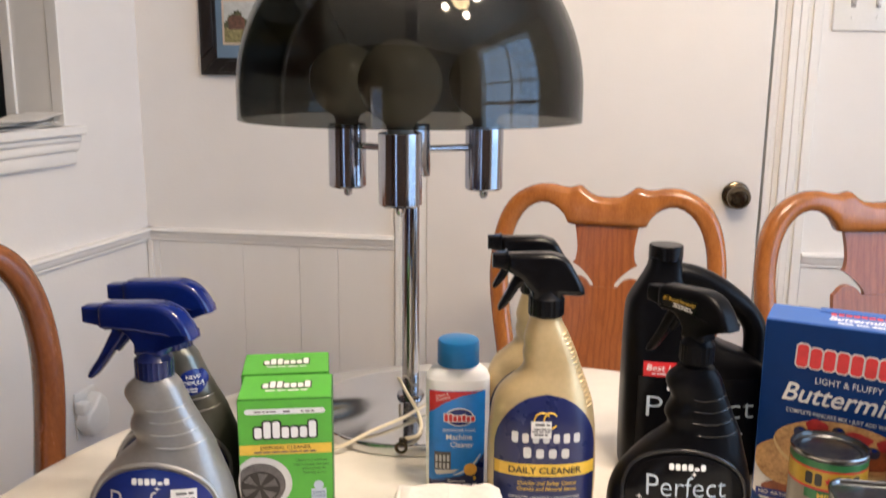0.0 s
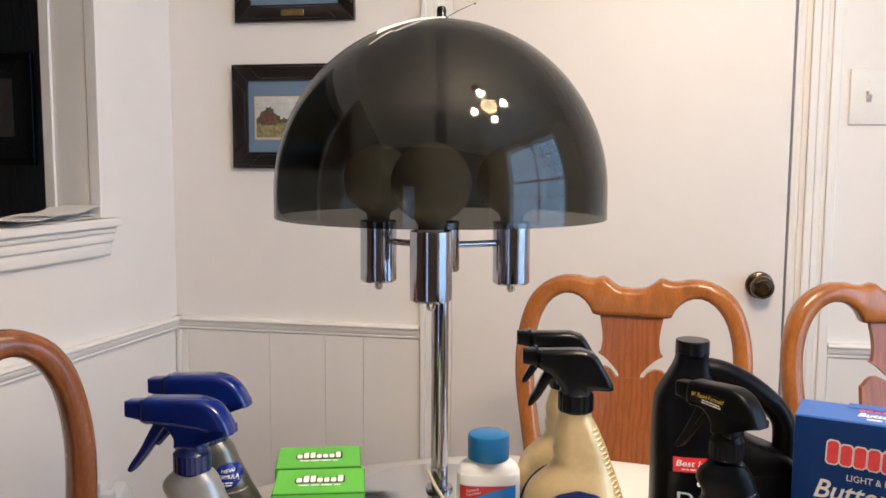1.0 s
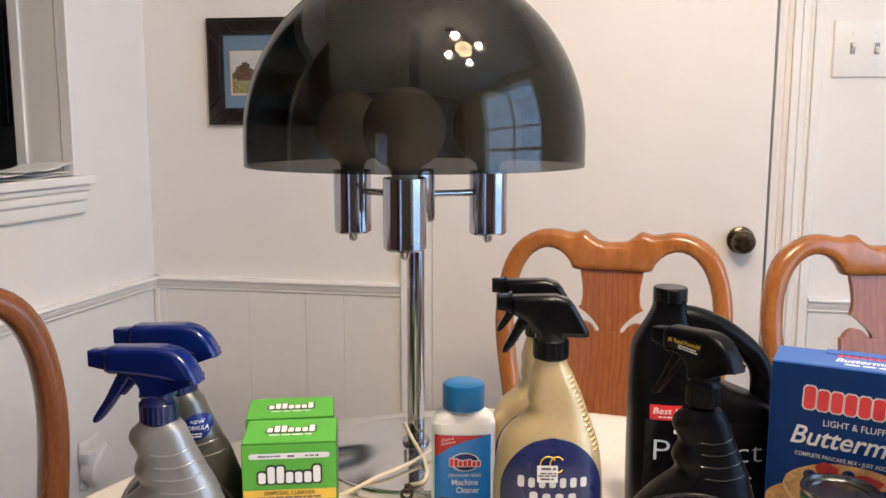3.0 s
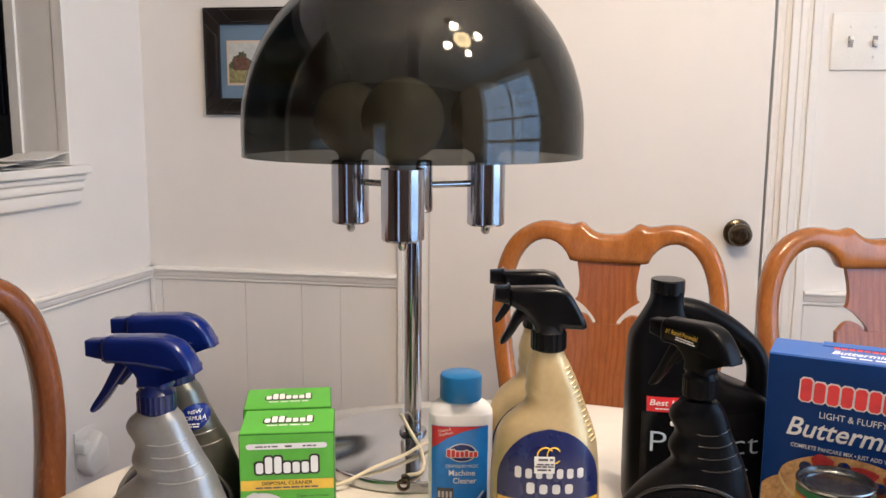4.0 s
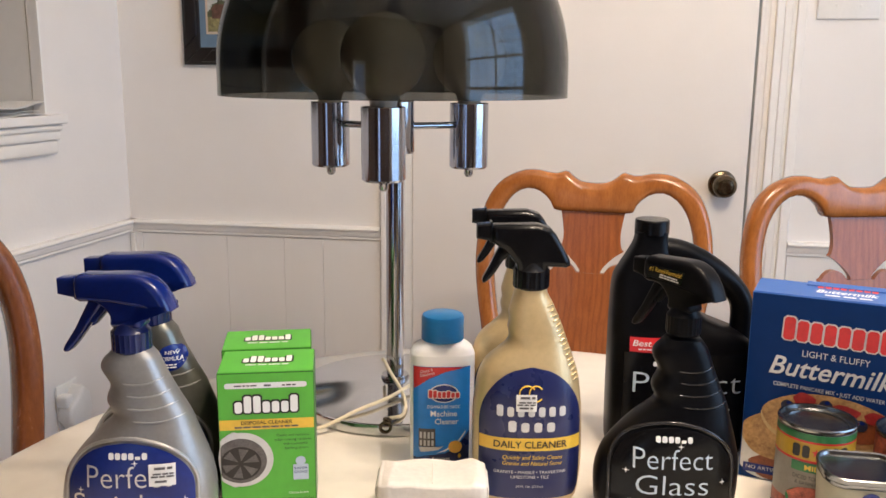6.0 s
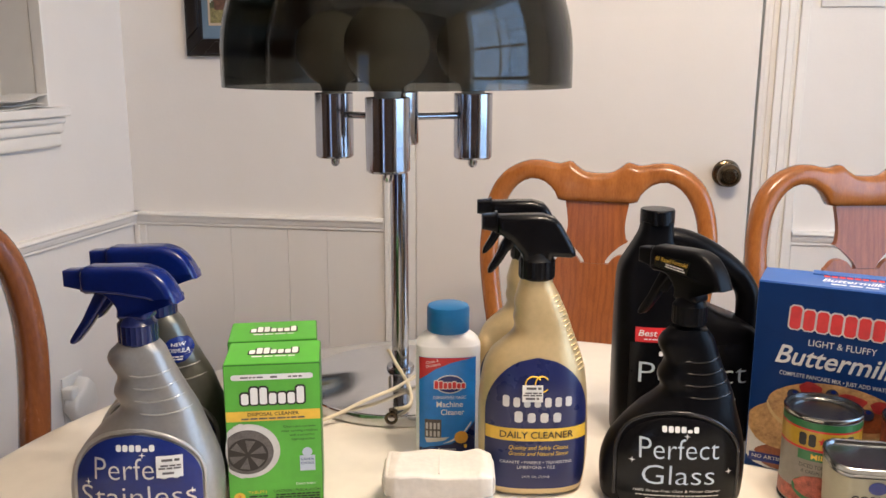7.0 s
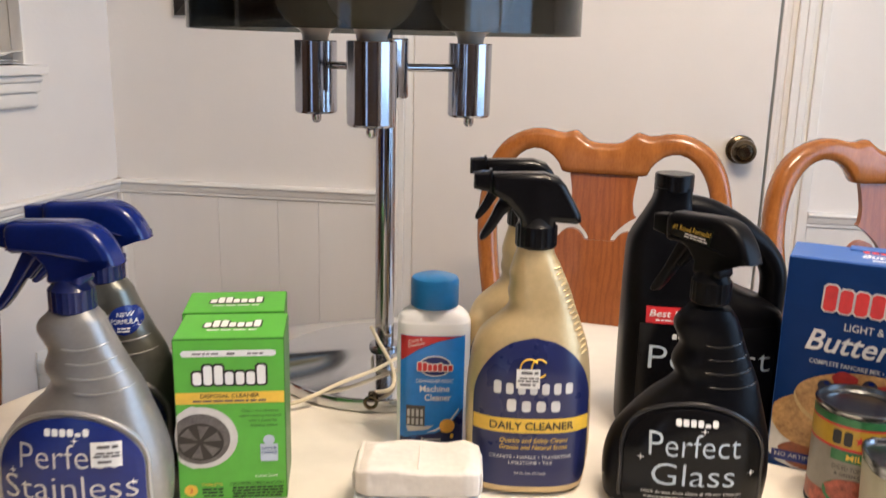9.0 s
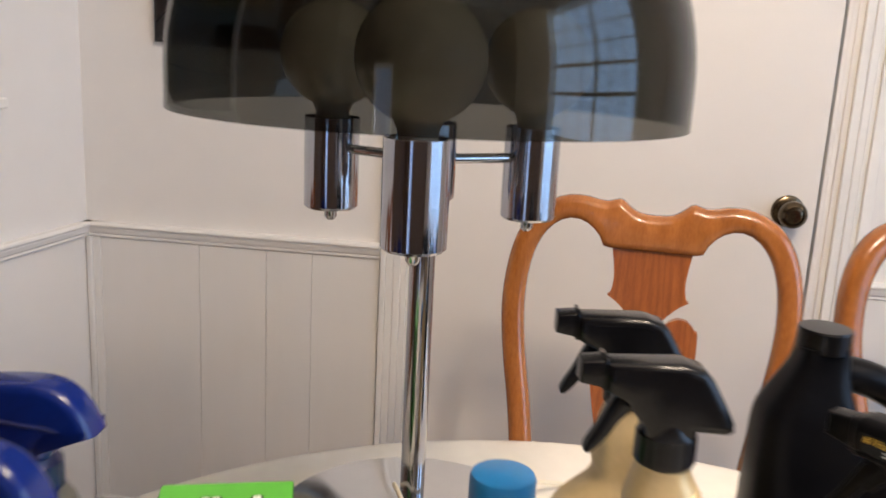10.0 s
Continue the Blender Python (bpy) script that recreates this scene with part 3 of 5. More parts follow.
# ceiling light over the table, seen in the shade's shine
cl = thing("ceiling_light", pose(0.40, 0.55, 0), "lit ceiling light with four tulip shades and an amber bowl", "ceiling light")
mesh("rod", *lathe([(0.06, ROOM_H), (0.06, ROOM_H - 0.03), (0.012, ROOM_H - 0.04), (0.012, 1.98), (0.05, 1.96), (0.05, 1.93), (0.0, 1.93)], 20), BRONZE, cl, 40)
mesh("bowl", *lathe([(0.0, 1.840), (0.04, 1.846), (0.068, 1.868), (0.082, 1.905), (0.083, 1.93), (0.0, 1.931)], 24), BOWL, cl, 60, "glowing amber glass bowl")
for bx, by in BULBS:
    x, y = bx - 0.40, by - 0.55
    mesh("arm", *tube([(x * 0.25, y * 0.25, 1.95), (x * 0.7, y * 0.7, 1.985), (x, y, 1.965)], 0.006, 8), BRONZE, cl, 40)
    tulip = []
    for r, z in ((0.012, 1.962), (0.026, 1.95), (0.034, 1.925), (0.033, 1.90), (0.042, 1.878), (0.046, 1.872)):
        tulip.append([(x + r * (1 + 0.08 * math.cos(6 * a) * (1.962 - z) * 10) * math.cos(a), y + r * (1 + 0.08 * math.cos(6 * a) * (1.962 - z) * 10) * math.sin(a), z) for a in [2 * math.pi * j / 24 for j in range(24)]])
    v, f = rings(tulip)
    sh = mesh("shade", v, f[:-1], GLOW, cl, 60, "glowing tulip glass shade")

# framed prints
for pz, plaque in ((1.1725, False), (1.548, True)):
    pic = thing("framed_print", NORTH @ pose(0.181 if not plaque else 0.193, 0, pz), "landscape print in a dark carved frame with blue mat", "picture", "prints on the wall")
    PW, PH, FW = 0.322, 0.269, 0.043
    for poly in ([(0, 0), (PW, 0), (PW - FW, FW), (FW, FW)], [(0, PH), (FW, PH - FW), (PW - FW, PH - FW), (PW, PH)], [(0, 0), (FW, FW), (FW, PH - FW), (0, PH)], [(PW, 0), (PW, PH), (PW - FW, PH - FW), (PW - FW, FW)]):
        cx, cz = sum(p[0] for p in poly) / 4, sum(p[1] for p in poly) / 4
        inner = [(x + (cx - x) * 0.30, z + (cz - z) * 0.30) for x, z in poly]
        mesh("frame_rail", *merge(prism(poly, -0.017, -0.001, 0.003), prism(inner, -0.024, -0.012, 0.004)), FRAMEW, pic, 40, "dark carved wooden frame")
    mesh("mat_board", *cbox(FW - 0.002, PW - FW + 0.002, -0.009, -0.002, FW - 0.002, PH - FW + 0.002), MATB, pic, 0, "blue-grey mat board")
    ix0, ix1, iz0, iz1 = 0.066, PW - 0.066, 0.081, PH - 0.088
    mesh("mat_edge", *cbox(ix0 - 0.006, ix1 + 0.006, -0.0105, -0.0085, iz0 - 0.006, iz1 + 0.006), MATC, pic)
    mesh("print_sky", *cbox(ix0, ix1, -0.012, -0.0102, iz0, iz1), PSKY, pic)
    lay = lambda x, z: -0.012
    hh = iz1 - iz0
    mesh("print_meadow", *onto(lay, bar(ix0, ix1, iz0, iz0 + hh * 0.38), 0.0006), PLAND, pic)
    rnd = random.Random(4)
    x = ix0
    while x < ix1 - 0.004:
        w = 0.003 + 0.005 * rnd.random()
        top = (0.78 - 0.5 * abs(x - ix0 - 0.03) / 0.05 if x < ix0 + 0.062 else 0.46) + 0.08 * rnd.random()
        mesh("print_tree", *onto(lay, bar(x, min(ix1, x + w), iz0 + hh * 0.36, iz0 + hh * max(0.42, top), 1), 0.001), PTREE, pic)
        x += w
    mesh("print_barn", *onto(lay, merge(bar(ix0 + 0.012, ix0 + 0.055, iz0 + hh * 0.32, iz0 + hh * 0.52), flat2([(ix0 + 0.008, iz0 + hh * 0.52), (ix0 + 0.058, iz0 + hh * 0.52), (ix0 + 0.046, iz0 + hh * 0.66), (ix0 + 0.02, iz0 + hh * 0.66)])), 0.0014), PHOUSE, pic)
    if plaque:
        mesh("plaque", *cbox(PW / 2 - 0.03, PW / 2 + 0.03, -0.0265, -0.0245, 0.013, 0.027, 0.0008), BRASS, pic, 0, "small brass plaque")

# light switch
sw = thing("light_switch", NORTH @ pose(1.7615, 0, 1.347), "white double toggle light switch plate on the wall", "light switch")
mesh("plate", *cbox(-0.067, 0.067, -0.007, -0.0003, -0.064, 0.064, 0.003, 3), WPLAST, sw, 40)
for x, up in ((-0.026, -1), (0.026, 1)):
    # raised grey strip: the recess shade is only coloured in
    mesh("slot", *cbox(x - 0.0055, x + 0.0055, -0.0076, -0.006, -0.0125, 0.0125), SLOT, sw, 0, "shadowed toggle slot")
    mesh("toggle", *moved(cbox(-0.0042, 0.0042, -0.016, 0.0, -0.005, 0.005, 0.0015), pose(x, -0.006, 0.0, 28 * up, 0, 0)), WPLAST, sw)
    for z in (0.034, -0.034):
        mesh("screw", *moved(lathe([(0.0, 0), (0.0034, 0), (0.003, 0.0012), (0.0, 0.0014)], 10), pose(x, -0.007, z, 90, 0, 0)), WPLAST, sw)

# papers on the sill
rnd = random.Random(7)
for i, (x0, w, d, a) in enumerate(((0.315, 0.30, 0.105, 4), (0.330, 0.24, 0.10, -7), (0.375, 0.28, 0.105, 9), (0.325, 0.24, 0.085, 15))):
    nx, v, f = 8, [], []
    for j in range(nx + 1):
        for y in (0, d):
            v.append((w * j / nx, y, 0.004 * math.sin(j * 0.7 + i) ** 2 + (0.012 * (1 - j / nx) ** 3 if i > 1 else 0)))
    f = [(2 * j, 2 * j + 2, 2 * j + 3, 2 * j + 1) for j in range(nx)]
    k = len(v)
    v += [(x, y, z + 0.0012) for x, y, z in v]
    f += [tuple(q + k for q in r) for r in f] + [(2 * j, 2 * j + 2, 2 * j + 2 + k, 2 * j + k) for j in range(nx)] + [(2 * j + 1, 2 * j + 3, 2 * j + 3 + k, 2 * j + 1 + k) for j in range(nx)] + [(0, 1, 1 + k, k), (2 * nx, 2 * nx + 1, 2 * nx + 1 + k, 2 * nx + k)]
    ob = mesh("paper", v, f, SHEET, None, 50)
    ob.matrix_world = WEST @ pose(x0, -0.078, 1.0575 + 0.0055 * i, 0, 0, a)
    tagged(ob, "loose sheet of white paper lying on the window sill", "paper", "papers on the sill")

# outlet low on the west wall with a plugged-in adapter
outl = thing("wall_outlet", WEST @ pose(0.31, 0, 0.36), "white wall outlet with a white plug-in adapter", "outlet")
mesh("plate", *cbox(-0.037, 0.037, 0.0003, 0.006, -0.060, 0.060, 0.002, 2), WPLAST, outl)
mesh("adapter", *prism([(-0.03, -0.045), (0.024, -0.05), (0.045, -0.02), (0.038, 0.012), (0.012, 0.028), (-0.012, 0.052), (-0.034, 0.03), (-0.04, -0.01)], 0.006, 0.045, 0.008, 3), WPLAST, outl, 50, "white plug-in adapter")
mesh("plug", *cbox(0.016, 0.044, 0.006, 0.035, 0.010, 0.040, 0.005, 2), WPLAST, outl, 50)

# ---- the table ----
TC = (0.077, 0.723)
TR = 0.551
tab = thing("dining_table", pose(TC[0], TC[1], 0), "round dining table under a cream vinyl tablecloth", "table")
mesh("tabletop", *lathe([(0.0, 0.715), (TR - 0.012, 0.715), (TR - 0.004, 0.722), (TR - 0.004, 0.742), (TR - 0.010, 0.7465), (0.0, 0.7465)], 64), WALNUT, tab, 40)
mesh("pedestal", *lathe([(0.0, 0.02), (0.10, 0.02), (0.09, 0.12), (0.05, 0.2), (0.06, 0.4), (0.045, 0.55), (0.12, 0.68), (0.2, 0.715), (0.0, 0.715)], 28), WALNUT, tab, 40)
for k in range(4):
    a = math.pi / 2 * k + 0.6
    mesh("foot", *tube([(0.05 * math.cos(a), 0.05 * math.sin(a), 0.14), (0.2 * math.cos(a), 0.2 * math.sin(a), 0.09), (0.36 * math.cos(a), 0.36 * math.sin(a), 0.03)], [0.04, 0.035, 0.028], 10), WALNUT, tab, 50)
cl_r, seg = [], 160
prof = [(0.06, 0), (0.2, 0), (0.3, 0), (0.4, 0), (0.47, 0), (0.52, 0), (0.540, -0.0004), (TR - 0.004, -0.0016), (TR + 0.001, -0.005), (TR + 0.003, -0.012), (TR + 0.004, -0.03), (TR + 0.008, -0.08), (TR + 0.012, -0.16), (TR + 0.014, -0.22)]
for r, dz in prof:
    ring = []
    for j in range(seg):
        a = 2 * math.pi * j / seg
        wv = max(0, -dz - 0.004) / 0.22
        rr = r + wv * 0.022 * (math.sin(13 * a + 1.5 * math.sin(3 * a)) + 0.3)
        ring.append((rr * math.cos(a), rr * math.sin(a), TABLE + dz))
    cl_r.append(ring)
v, f = rings(cl_r)
cloth = mesh("tablecloth", v, f[:-2] + [f[-2]], CLOTH, None, 50)
cloth.location = (TC[0], TC[1], 0)
tagged(cloth, "cream vinyl tablecloth hanging over the round table", "tablecloth")

# ---- the lamp ----
LX, LY, LA = -0.0405, 1.061, -0.078
lm = thing("table_lamp", pose(LX, LY, TABLE), "chrome table lamp with smoked acrylic dome and three globe bulbs", "lamp")
h = lambda z: z - TABLE
mesh("base", *lathe([(0.0, 0.0005), (0.126, 0.0005), (0.1275, 0.003), (0.1275, 0.012), (0.1268, 0.0138), (0.1258, 0.0146), (0.1250, 0.0148)] + [(0.1245 - 0.009 * i, 0.01485 + 0.009 * i * 0.10) for i in range(13)] + [(0.0, 0.0262)], 144), SPUN, lm, 30, "round mirror-polished chrome base")
mesh("collar", *lathe([(0.011, 0.0235), (0.0165, 0.0235), (0.0178, 0.0270), (0.0165, 0.0310), (0.011, 0.0320)], 32), CHROME, lm, 40)
mesh("pole", *lathe([(0.0, 0.018), (0.0108, 0.018), (0.0108, h(1.065)), (0.0, h(1.066))], 40), CHROME, lm, 40, "slim chrome pole")
mesh("threaded_rod", *lathe([(0.0, h(1.120)), (0.0068, h(1.120)), (0.0068, h(1.366)), (0.0, h(1.371))], 20), BLACK, lm, 40, "dark threaded rod")
mesh("hub", *lathe([(0.0, h(1.060)), (0.0225, h(1.060)), (0.0238, h(1.062)), (0.0238, h(1.121)), (0.0225, h(1.1225)), (0.0, h(1.1225))], 40), CHROME, lm, 40, "chrome centre hub")
for k in range(3):
    an = LA + 2 * math.pi / 3 * (k - 1) - math.pi / 2
    x, y = 0.101 * math.cos(an), 0.101 * math.sin(an)
    mesh("arm", *tube([(0.018 * math.cos(an), 0.018 * math.sin(an), h(1.092)), (x * 0.78, y * 0.78, h(1.092))], 0.0042, 14), CHROME, lm, 40, "thin chrome arm")
    cup = mesh("socket_cup", *lathe([(0.0, h(1.038)), (0.0215, h(1.038)), (0.0240, h(1.0405)), (0.0242, h(1.118)), (0.0234, h(1.1188)), (0.0226, h(1.117)), (0.0222, h(1.060)), (0.0, h(1.058))], 44, x, y), CHROME, lm, 35, "tall chrome socket cup")
    mesh("finial", *lathe([(0.0, h(1.0265)), (0.003, h(1.027)), (0.0055, h(1.030)), (0.0058, h(1.0375)), (0.0, h(1.039))], 16, x, y), CHROME, cup, 40)
    mesh("bulb", *lathe([(0.0135, h(1.066)), (0.0140, h(1.116)), (0.0150, h(1.124))] + [(max(0.0, 0.0460 * math.sin(a)), h(1.1725) - 0.0460 * math.cos(a)) for a in np.linspace(0.40, math.pi, 22)], 40, x, y), OPAL, lm, 60, "large white globe bulb, unlit")
mesh("set_screw", *lathe([(0.0, h(1.083)), (0.0025, h(1.084)), (0.0035, h(1.087)), (0.0025, h(1.090)), (0.0, h(1.091))], 12, -0.0265, -0.004), CHROME, lm, 60)
dome = [(0.2040, h(1.128)), (0.2040, h(1.160))]
for i in range(1, 23):
    a = math.pi / 2 * i / 23
    dome.append((0.2040 * math.cos(a), h(1.160) + 0.2075 * math.sin(a)))
dome.append((0.005, h(1.3676)))
inner = [(max(0.004, r - 0.003), z - 0.003 * (i / len(dome)) + (0.0005 if i == 0 else 0)) for i, (r, z) in enumerate(dome)]
v, f = rings([[(r * math.cos(2 * math.pi * j / 96), r * math.sin(2 * math.pi * j / 96), z) for j in range(96)] for r, z in dome + inner[::-1]])
f = f[:-2] + [((len(dome) + len(inner) - 1) * 96 + j, (len(dome) + len(inner) - 1) * 96 + (j + 1) % 96, (j + 1) % 96, j) for j in range(96)]
mesh("shade", v, f, SMOKE, lm, 40, "smoked grey acrylic dome shade")
mesh("top_knob", *lathe([(0.0, h(1.366)), (0.008, h(1.367)), (0.008, h(1.370)), (0.0055, h(1.373)), (0.006, h(1.379)), (0.0045, h(1.3835)), (0.0, h(1.385))], 18), BLACK, lm, 50, "small dark finial on top of the dome")


def on_dome(ax, ay):
    rr = math.hypot(ax, ay)
    return (ax, ay, h(1.160) + 0.2075 * math.sqrt(max(0, 1 - (rr / 0.2040) ** 2)) + 0.0012)


v, f = [], []
for i in range(9):
    t = i / 8
    for s in (0, 1):
        v.append(on_dome(-0.072 + 0.078 * t, -0.060 + 0.016 * t - s * 0.016 * (1 - 0.55 * t)))
f = [(2 * i, 2 * i + 2, 2 * i + 3, 2 * i + 1) for i in range(8)]
v += [(x, y, z + 0.0008) for x, y, z in v]
f += [tuple(q + 18 for q in r) for r in f] + [(2 * i, 2 * i + 2, 2 * i + 20, 2 * i + 18) for i in range(8)] + [(2 * i + 1, 2 * i + 3, 2 * i + 21, 2 * i + 19) for i in range(8)]
mesh("tape", v, f, PAPER, lm, 50, "white paper sticker on the dome")
for px0, py0, px1, py1 in ((-0.078, -0.098, -0.052, -0.082), (-0.050, -0.088, -0.022, -0.070)):
    mesh("scratch", *tube([on_dome(px0 + (px1 - px0) * k / 6, py0 + (py1 - py0) * k / 6) for k in range(7)], 0.00035, 5), PAPER, lm)
mesh("tag_thread", *tube(spline([(0.004, -0.01, h(1.368)), (0.02, -0.014, h(1.376)), (0.037, -0.012, h(1.384)), (0.042, -0.01, h(1.386))]), [0.0005] * 14 + [0.0012, 0.0016, 0.001, 0.0004, 0.0003], 6), STEEL, lm)
mesh("cord", *merge(tube(spline([(-0.20, -0.115, 0.003), (-0.14, -0.128, 0.003), (-0.085, -0.125, 0.009), (-0.04, -0.098, 0.0205), (-0.005, -0.070, 0.0255), (0.03, -0.03, 0.0310), (0.075, 0.03, 0.0240), (0.12, 0.075, 0.0175), (0.16, 0.10, 0.003)]), 0.0022, 8),
                    tube(spline([(-0.016, 0.008, 0.046), (-0.013, -0.013, 0.052), (-0.004, -0.03, 0.042), (0.010, -0.055, 0.028), (0.016, -0.085, 0.0205), (0.012, -0.108, 0.0185), (-0.002, -0.122, 0.021)]), 0.0022, 8)), CORD, lm, 60, "ivory electric cord wrapped round the pole")
mesh("cord_clip", *merge(tube([(-0.006 + 0.006 * math.cos(a), -0.1285, 0.0125 + 0.006 * math.sin(a)) for a in [2 * math.pi * i / 14 for i in range(15)]], 0.0018, 8), lathe([(0.0, 0.0155), (0.005, 0.0155), (0.005, 0.021), (0.0, 0.022)], 12, -0.004, -0.122)), BRONZE, lm, 50, "dark ring where the cord leaves the base")


# ---- chairs ----
def chair(m, label, rail_wood, splat_wood):
    """Dining chair with two arches in its back and a vase-shaped splat; its back at y = 0, its front towards -y."""
    c = thing("dining_chair", m, label, "chair", "chairs round the table")
    bend = lambda vf: ([(p[0], p[1] + (p[2] - 0.46) * 0.20 + 0.02 * math.sin((p[2] - 0.46) * 5.5) - 0.055, p[2]) for p in vf[0]], vf[1])
    half_out = spline([(-0.176, 0.44), (-0.184, 0.54), (-0.199, 0.64), (-0.217, 0.73), (-0.2255, 0.80), (-0.222, 0.865), (-0.208, 0.918), (-0.182, 0.955), (-0.142, 0.976), (-0.105, 0.978), (-0.080, 0.9725), (-0.060, 0.977), (-0.052, 0.9775), (-0.041, 0.969), (-0.025, 0.9595), (0, 0.957)], 4)
    half_in = spline([(-0.140, 0.44), (-0.148, 0.54), (-0.163, 0.64), (-0.181, 0.73), (-0.1895, 0.80), (-0.187, 0.857), (-0.176, 0.899), (-0.156, 0.929), (-0.130, 0.943), (-0.104, 0.939), (-0.084, 0.923), (-0.075, 0.906)], 4)
    def even(line, n):
        d = [0.0]
        for p, q in zip(line, line[1:]):
            d.append(d[-1] + (q - p).length)
        return [(float(np.interp(k, d, [p[0] for p in line])), float(np.interp(k, d, [p[1] for p in line]))) for k in np.linspace(0, d[-1], n)]

    turn = min(range(len(half_out)), key=lambda k: abs(half_out[k].x + 0.074) + (half_out[k].y < 0.9))
    outer = even(half_out[:turn + 1], 44) + even(half_out[turn:], 14)[1:]
    inner = even(half_in, 44) + even([half_in[-1], Vector((-0.066, 0.9035)), Vector((0, 0.9035))], 14)[1:]
    pairs = list(zip(outer, inner))
    pairs += [((-p[0], p[1]), (-q[0], q[1])) for p, q in pairs[-2::-1]]
    sect = ((0, -0.004), (0.0022, -0.0088), (0.0062, -0.0118), (0.0120, -0.0132), (None, -0.0138), (-0.0120, -0.0132), (-0.0062, -0.0118), (-0.0022, -0.0088), (-1e-6, -0.004), (-1e-6, 0.004), (-0.0030, 0.0100), (-0.0090, 0.0130), (0.0090, 0.0130), (0.0030, 0.0100), (0, 0.004))
    loops = []
    for (ox, oz), (ix, iz) in pairs:
        w = math.hypot(ix - ox, iz - oz)
        ux, uz = (ix - ox) / w, (iz - oz) / w
        ring = []
        for k, y in sect:
            y *= 1.4
            k = w / 2 if k is None else k if k >= 0 else w + k
            ring.append((ox + ux * k, y, oz + uz * k))
        loops.append(ring)
    mesh("back_frame", *bend(rings(loops)), rail_wood, c, 75, "honey oak arched back frame")
    neck = [(p.y, p.x) for p in spline([(0.0605, 0.905), (0.056, 0.880), (0.054, 0.858), (0.057, 0.838), (0.0615, 0.833)], 5)]
    neck += [(p.y, p.x) for p in spline([(0.0610, 0.8325), (0.046, 0.823), (0.030, 0.808), (0.021, 0.796), (0.020, 0.790)], 5)]
    vase = [(p.y, p.x) for p in spline([(0.0790, 0.7895), (0.0795, 0.775), (0.079, 0.740), (0.073, 0.690), (0.060, 0.630), (0.048, 0.580), (0.045, 0.52), (0.055, 0.45)], 5)]
    ear = [(p.x, p.y) for p in spline([(0.026, 0.7896), (0.034, 0.800), (0.043, 0.8055), (0.052, 0.807), (0.061, 0.805), (0.069, 0.799), (0.075, 0.7915), (0.079, 0.7896)], 3)]
    slab = [rings([[(-h2, y, z), (h2, y, z)] + [(h2, -y, z), (-h2, -y, z)] for z, h2 in line for y in (-0.006,)]) for line in (neck, vase)]
    for side in (-1, 1):
        slab.append(rings([[(side * x, -0.006, 0.7894), (side * x, -0.006, z), (side * x, 0.006, z), (side * x, 0.006, 0.7894)] for x, z in ear]))
    mesh("splat", *bend(merge(*slab)), splat_wood, c, 30, "vase-shaped veneer splat")
    seat = [(-0.19, 0.02), (0.19, 0.02), (0.235, -0.20), (0.24, -0.40), (0.2, -0.435), (-0.2, -0.435), (-0.24, -0.40), (-0.235, -0.20)]
    mesh("seat", *moved(prism(seat, -0.48, -0.425, 0.012), pose(0, -0.075, 0, -90, 0, 0) @ Matrix.Diagonal((1, 1, 1, 1))), CREAM, c, 50, "padded seat")
    for x in (-0.2, 0.2):
        mesh("leg", *tube([(x, -0.46, 0.43), (x * 1.06, -0.475, 0.30), (x, -0.465, 0.12), (x * 1.02, -0.48, 0.0)], [0.026, 0.022, 0.015, 0.022], 12), rail_wood, c, 60)
        mesh("leg", *tube([(x * 0.79, -0.055, 0.45), (x * 0.84, -0.03, 0.25), (x * 0.9, 0.03, 0.0)], [0.021, 0.019, 0.016], 12), rail_wood, c, 60)
    return c


chair(pose(0.2967, 1.566, 0, 0, 0, -15.7) @ Matrix.Diagonal((0.976, 1, 1, 1)), "honey oak dining chair with arched back and vase splat", HONEY, SPLAT)
chair(pose(0.798, 1.524, 0, 0, 0, 4.2), "honey oak dining chair beside the door casing", HONEY, SPLAT)
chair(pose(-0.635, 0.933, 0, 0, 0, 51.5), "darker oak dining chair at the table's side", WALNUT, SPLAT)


# ---- things on the table ----
def words(name, drawing, front, lift, material, parent, label=""):
    return mesh(name, *onto(front, drawing, lift), material, parent, 0, label)


def brand(drawings, front, lift, material, parent, name="brand_mark"):
    for d in drawings:
        mesh(name, *onto(front, d, lift), material, parent)


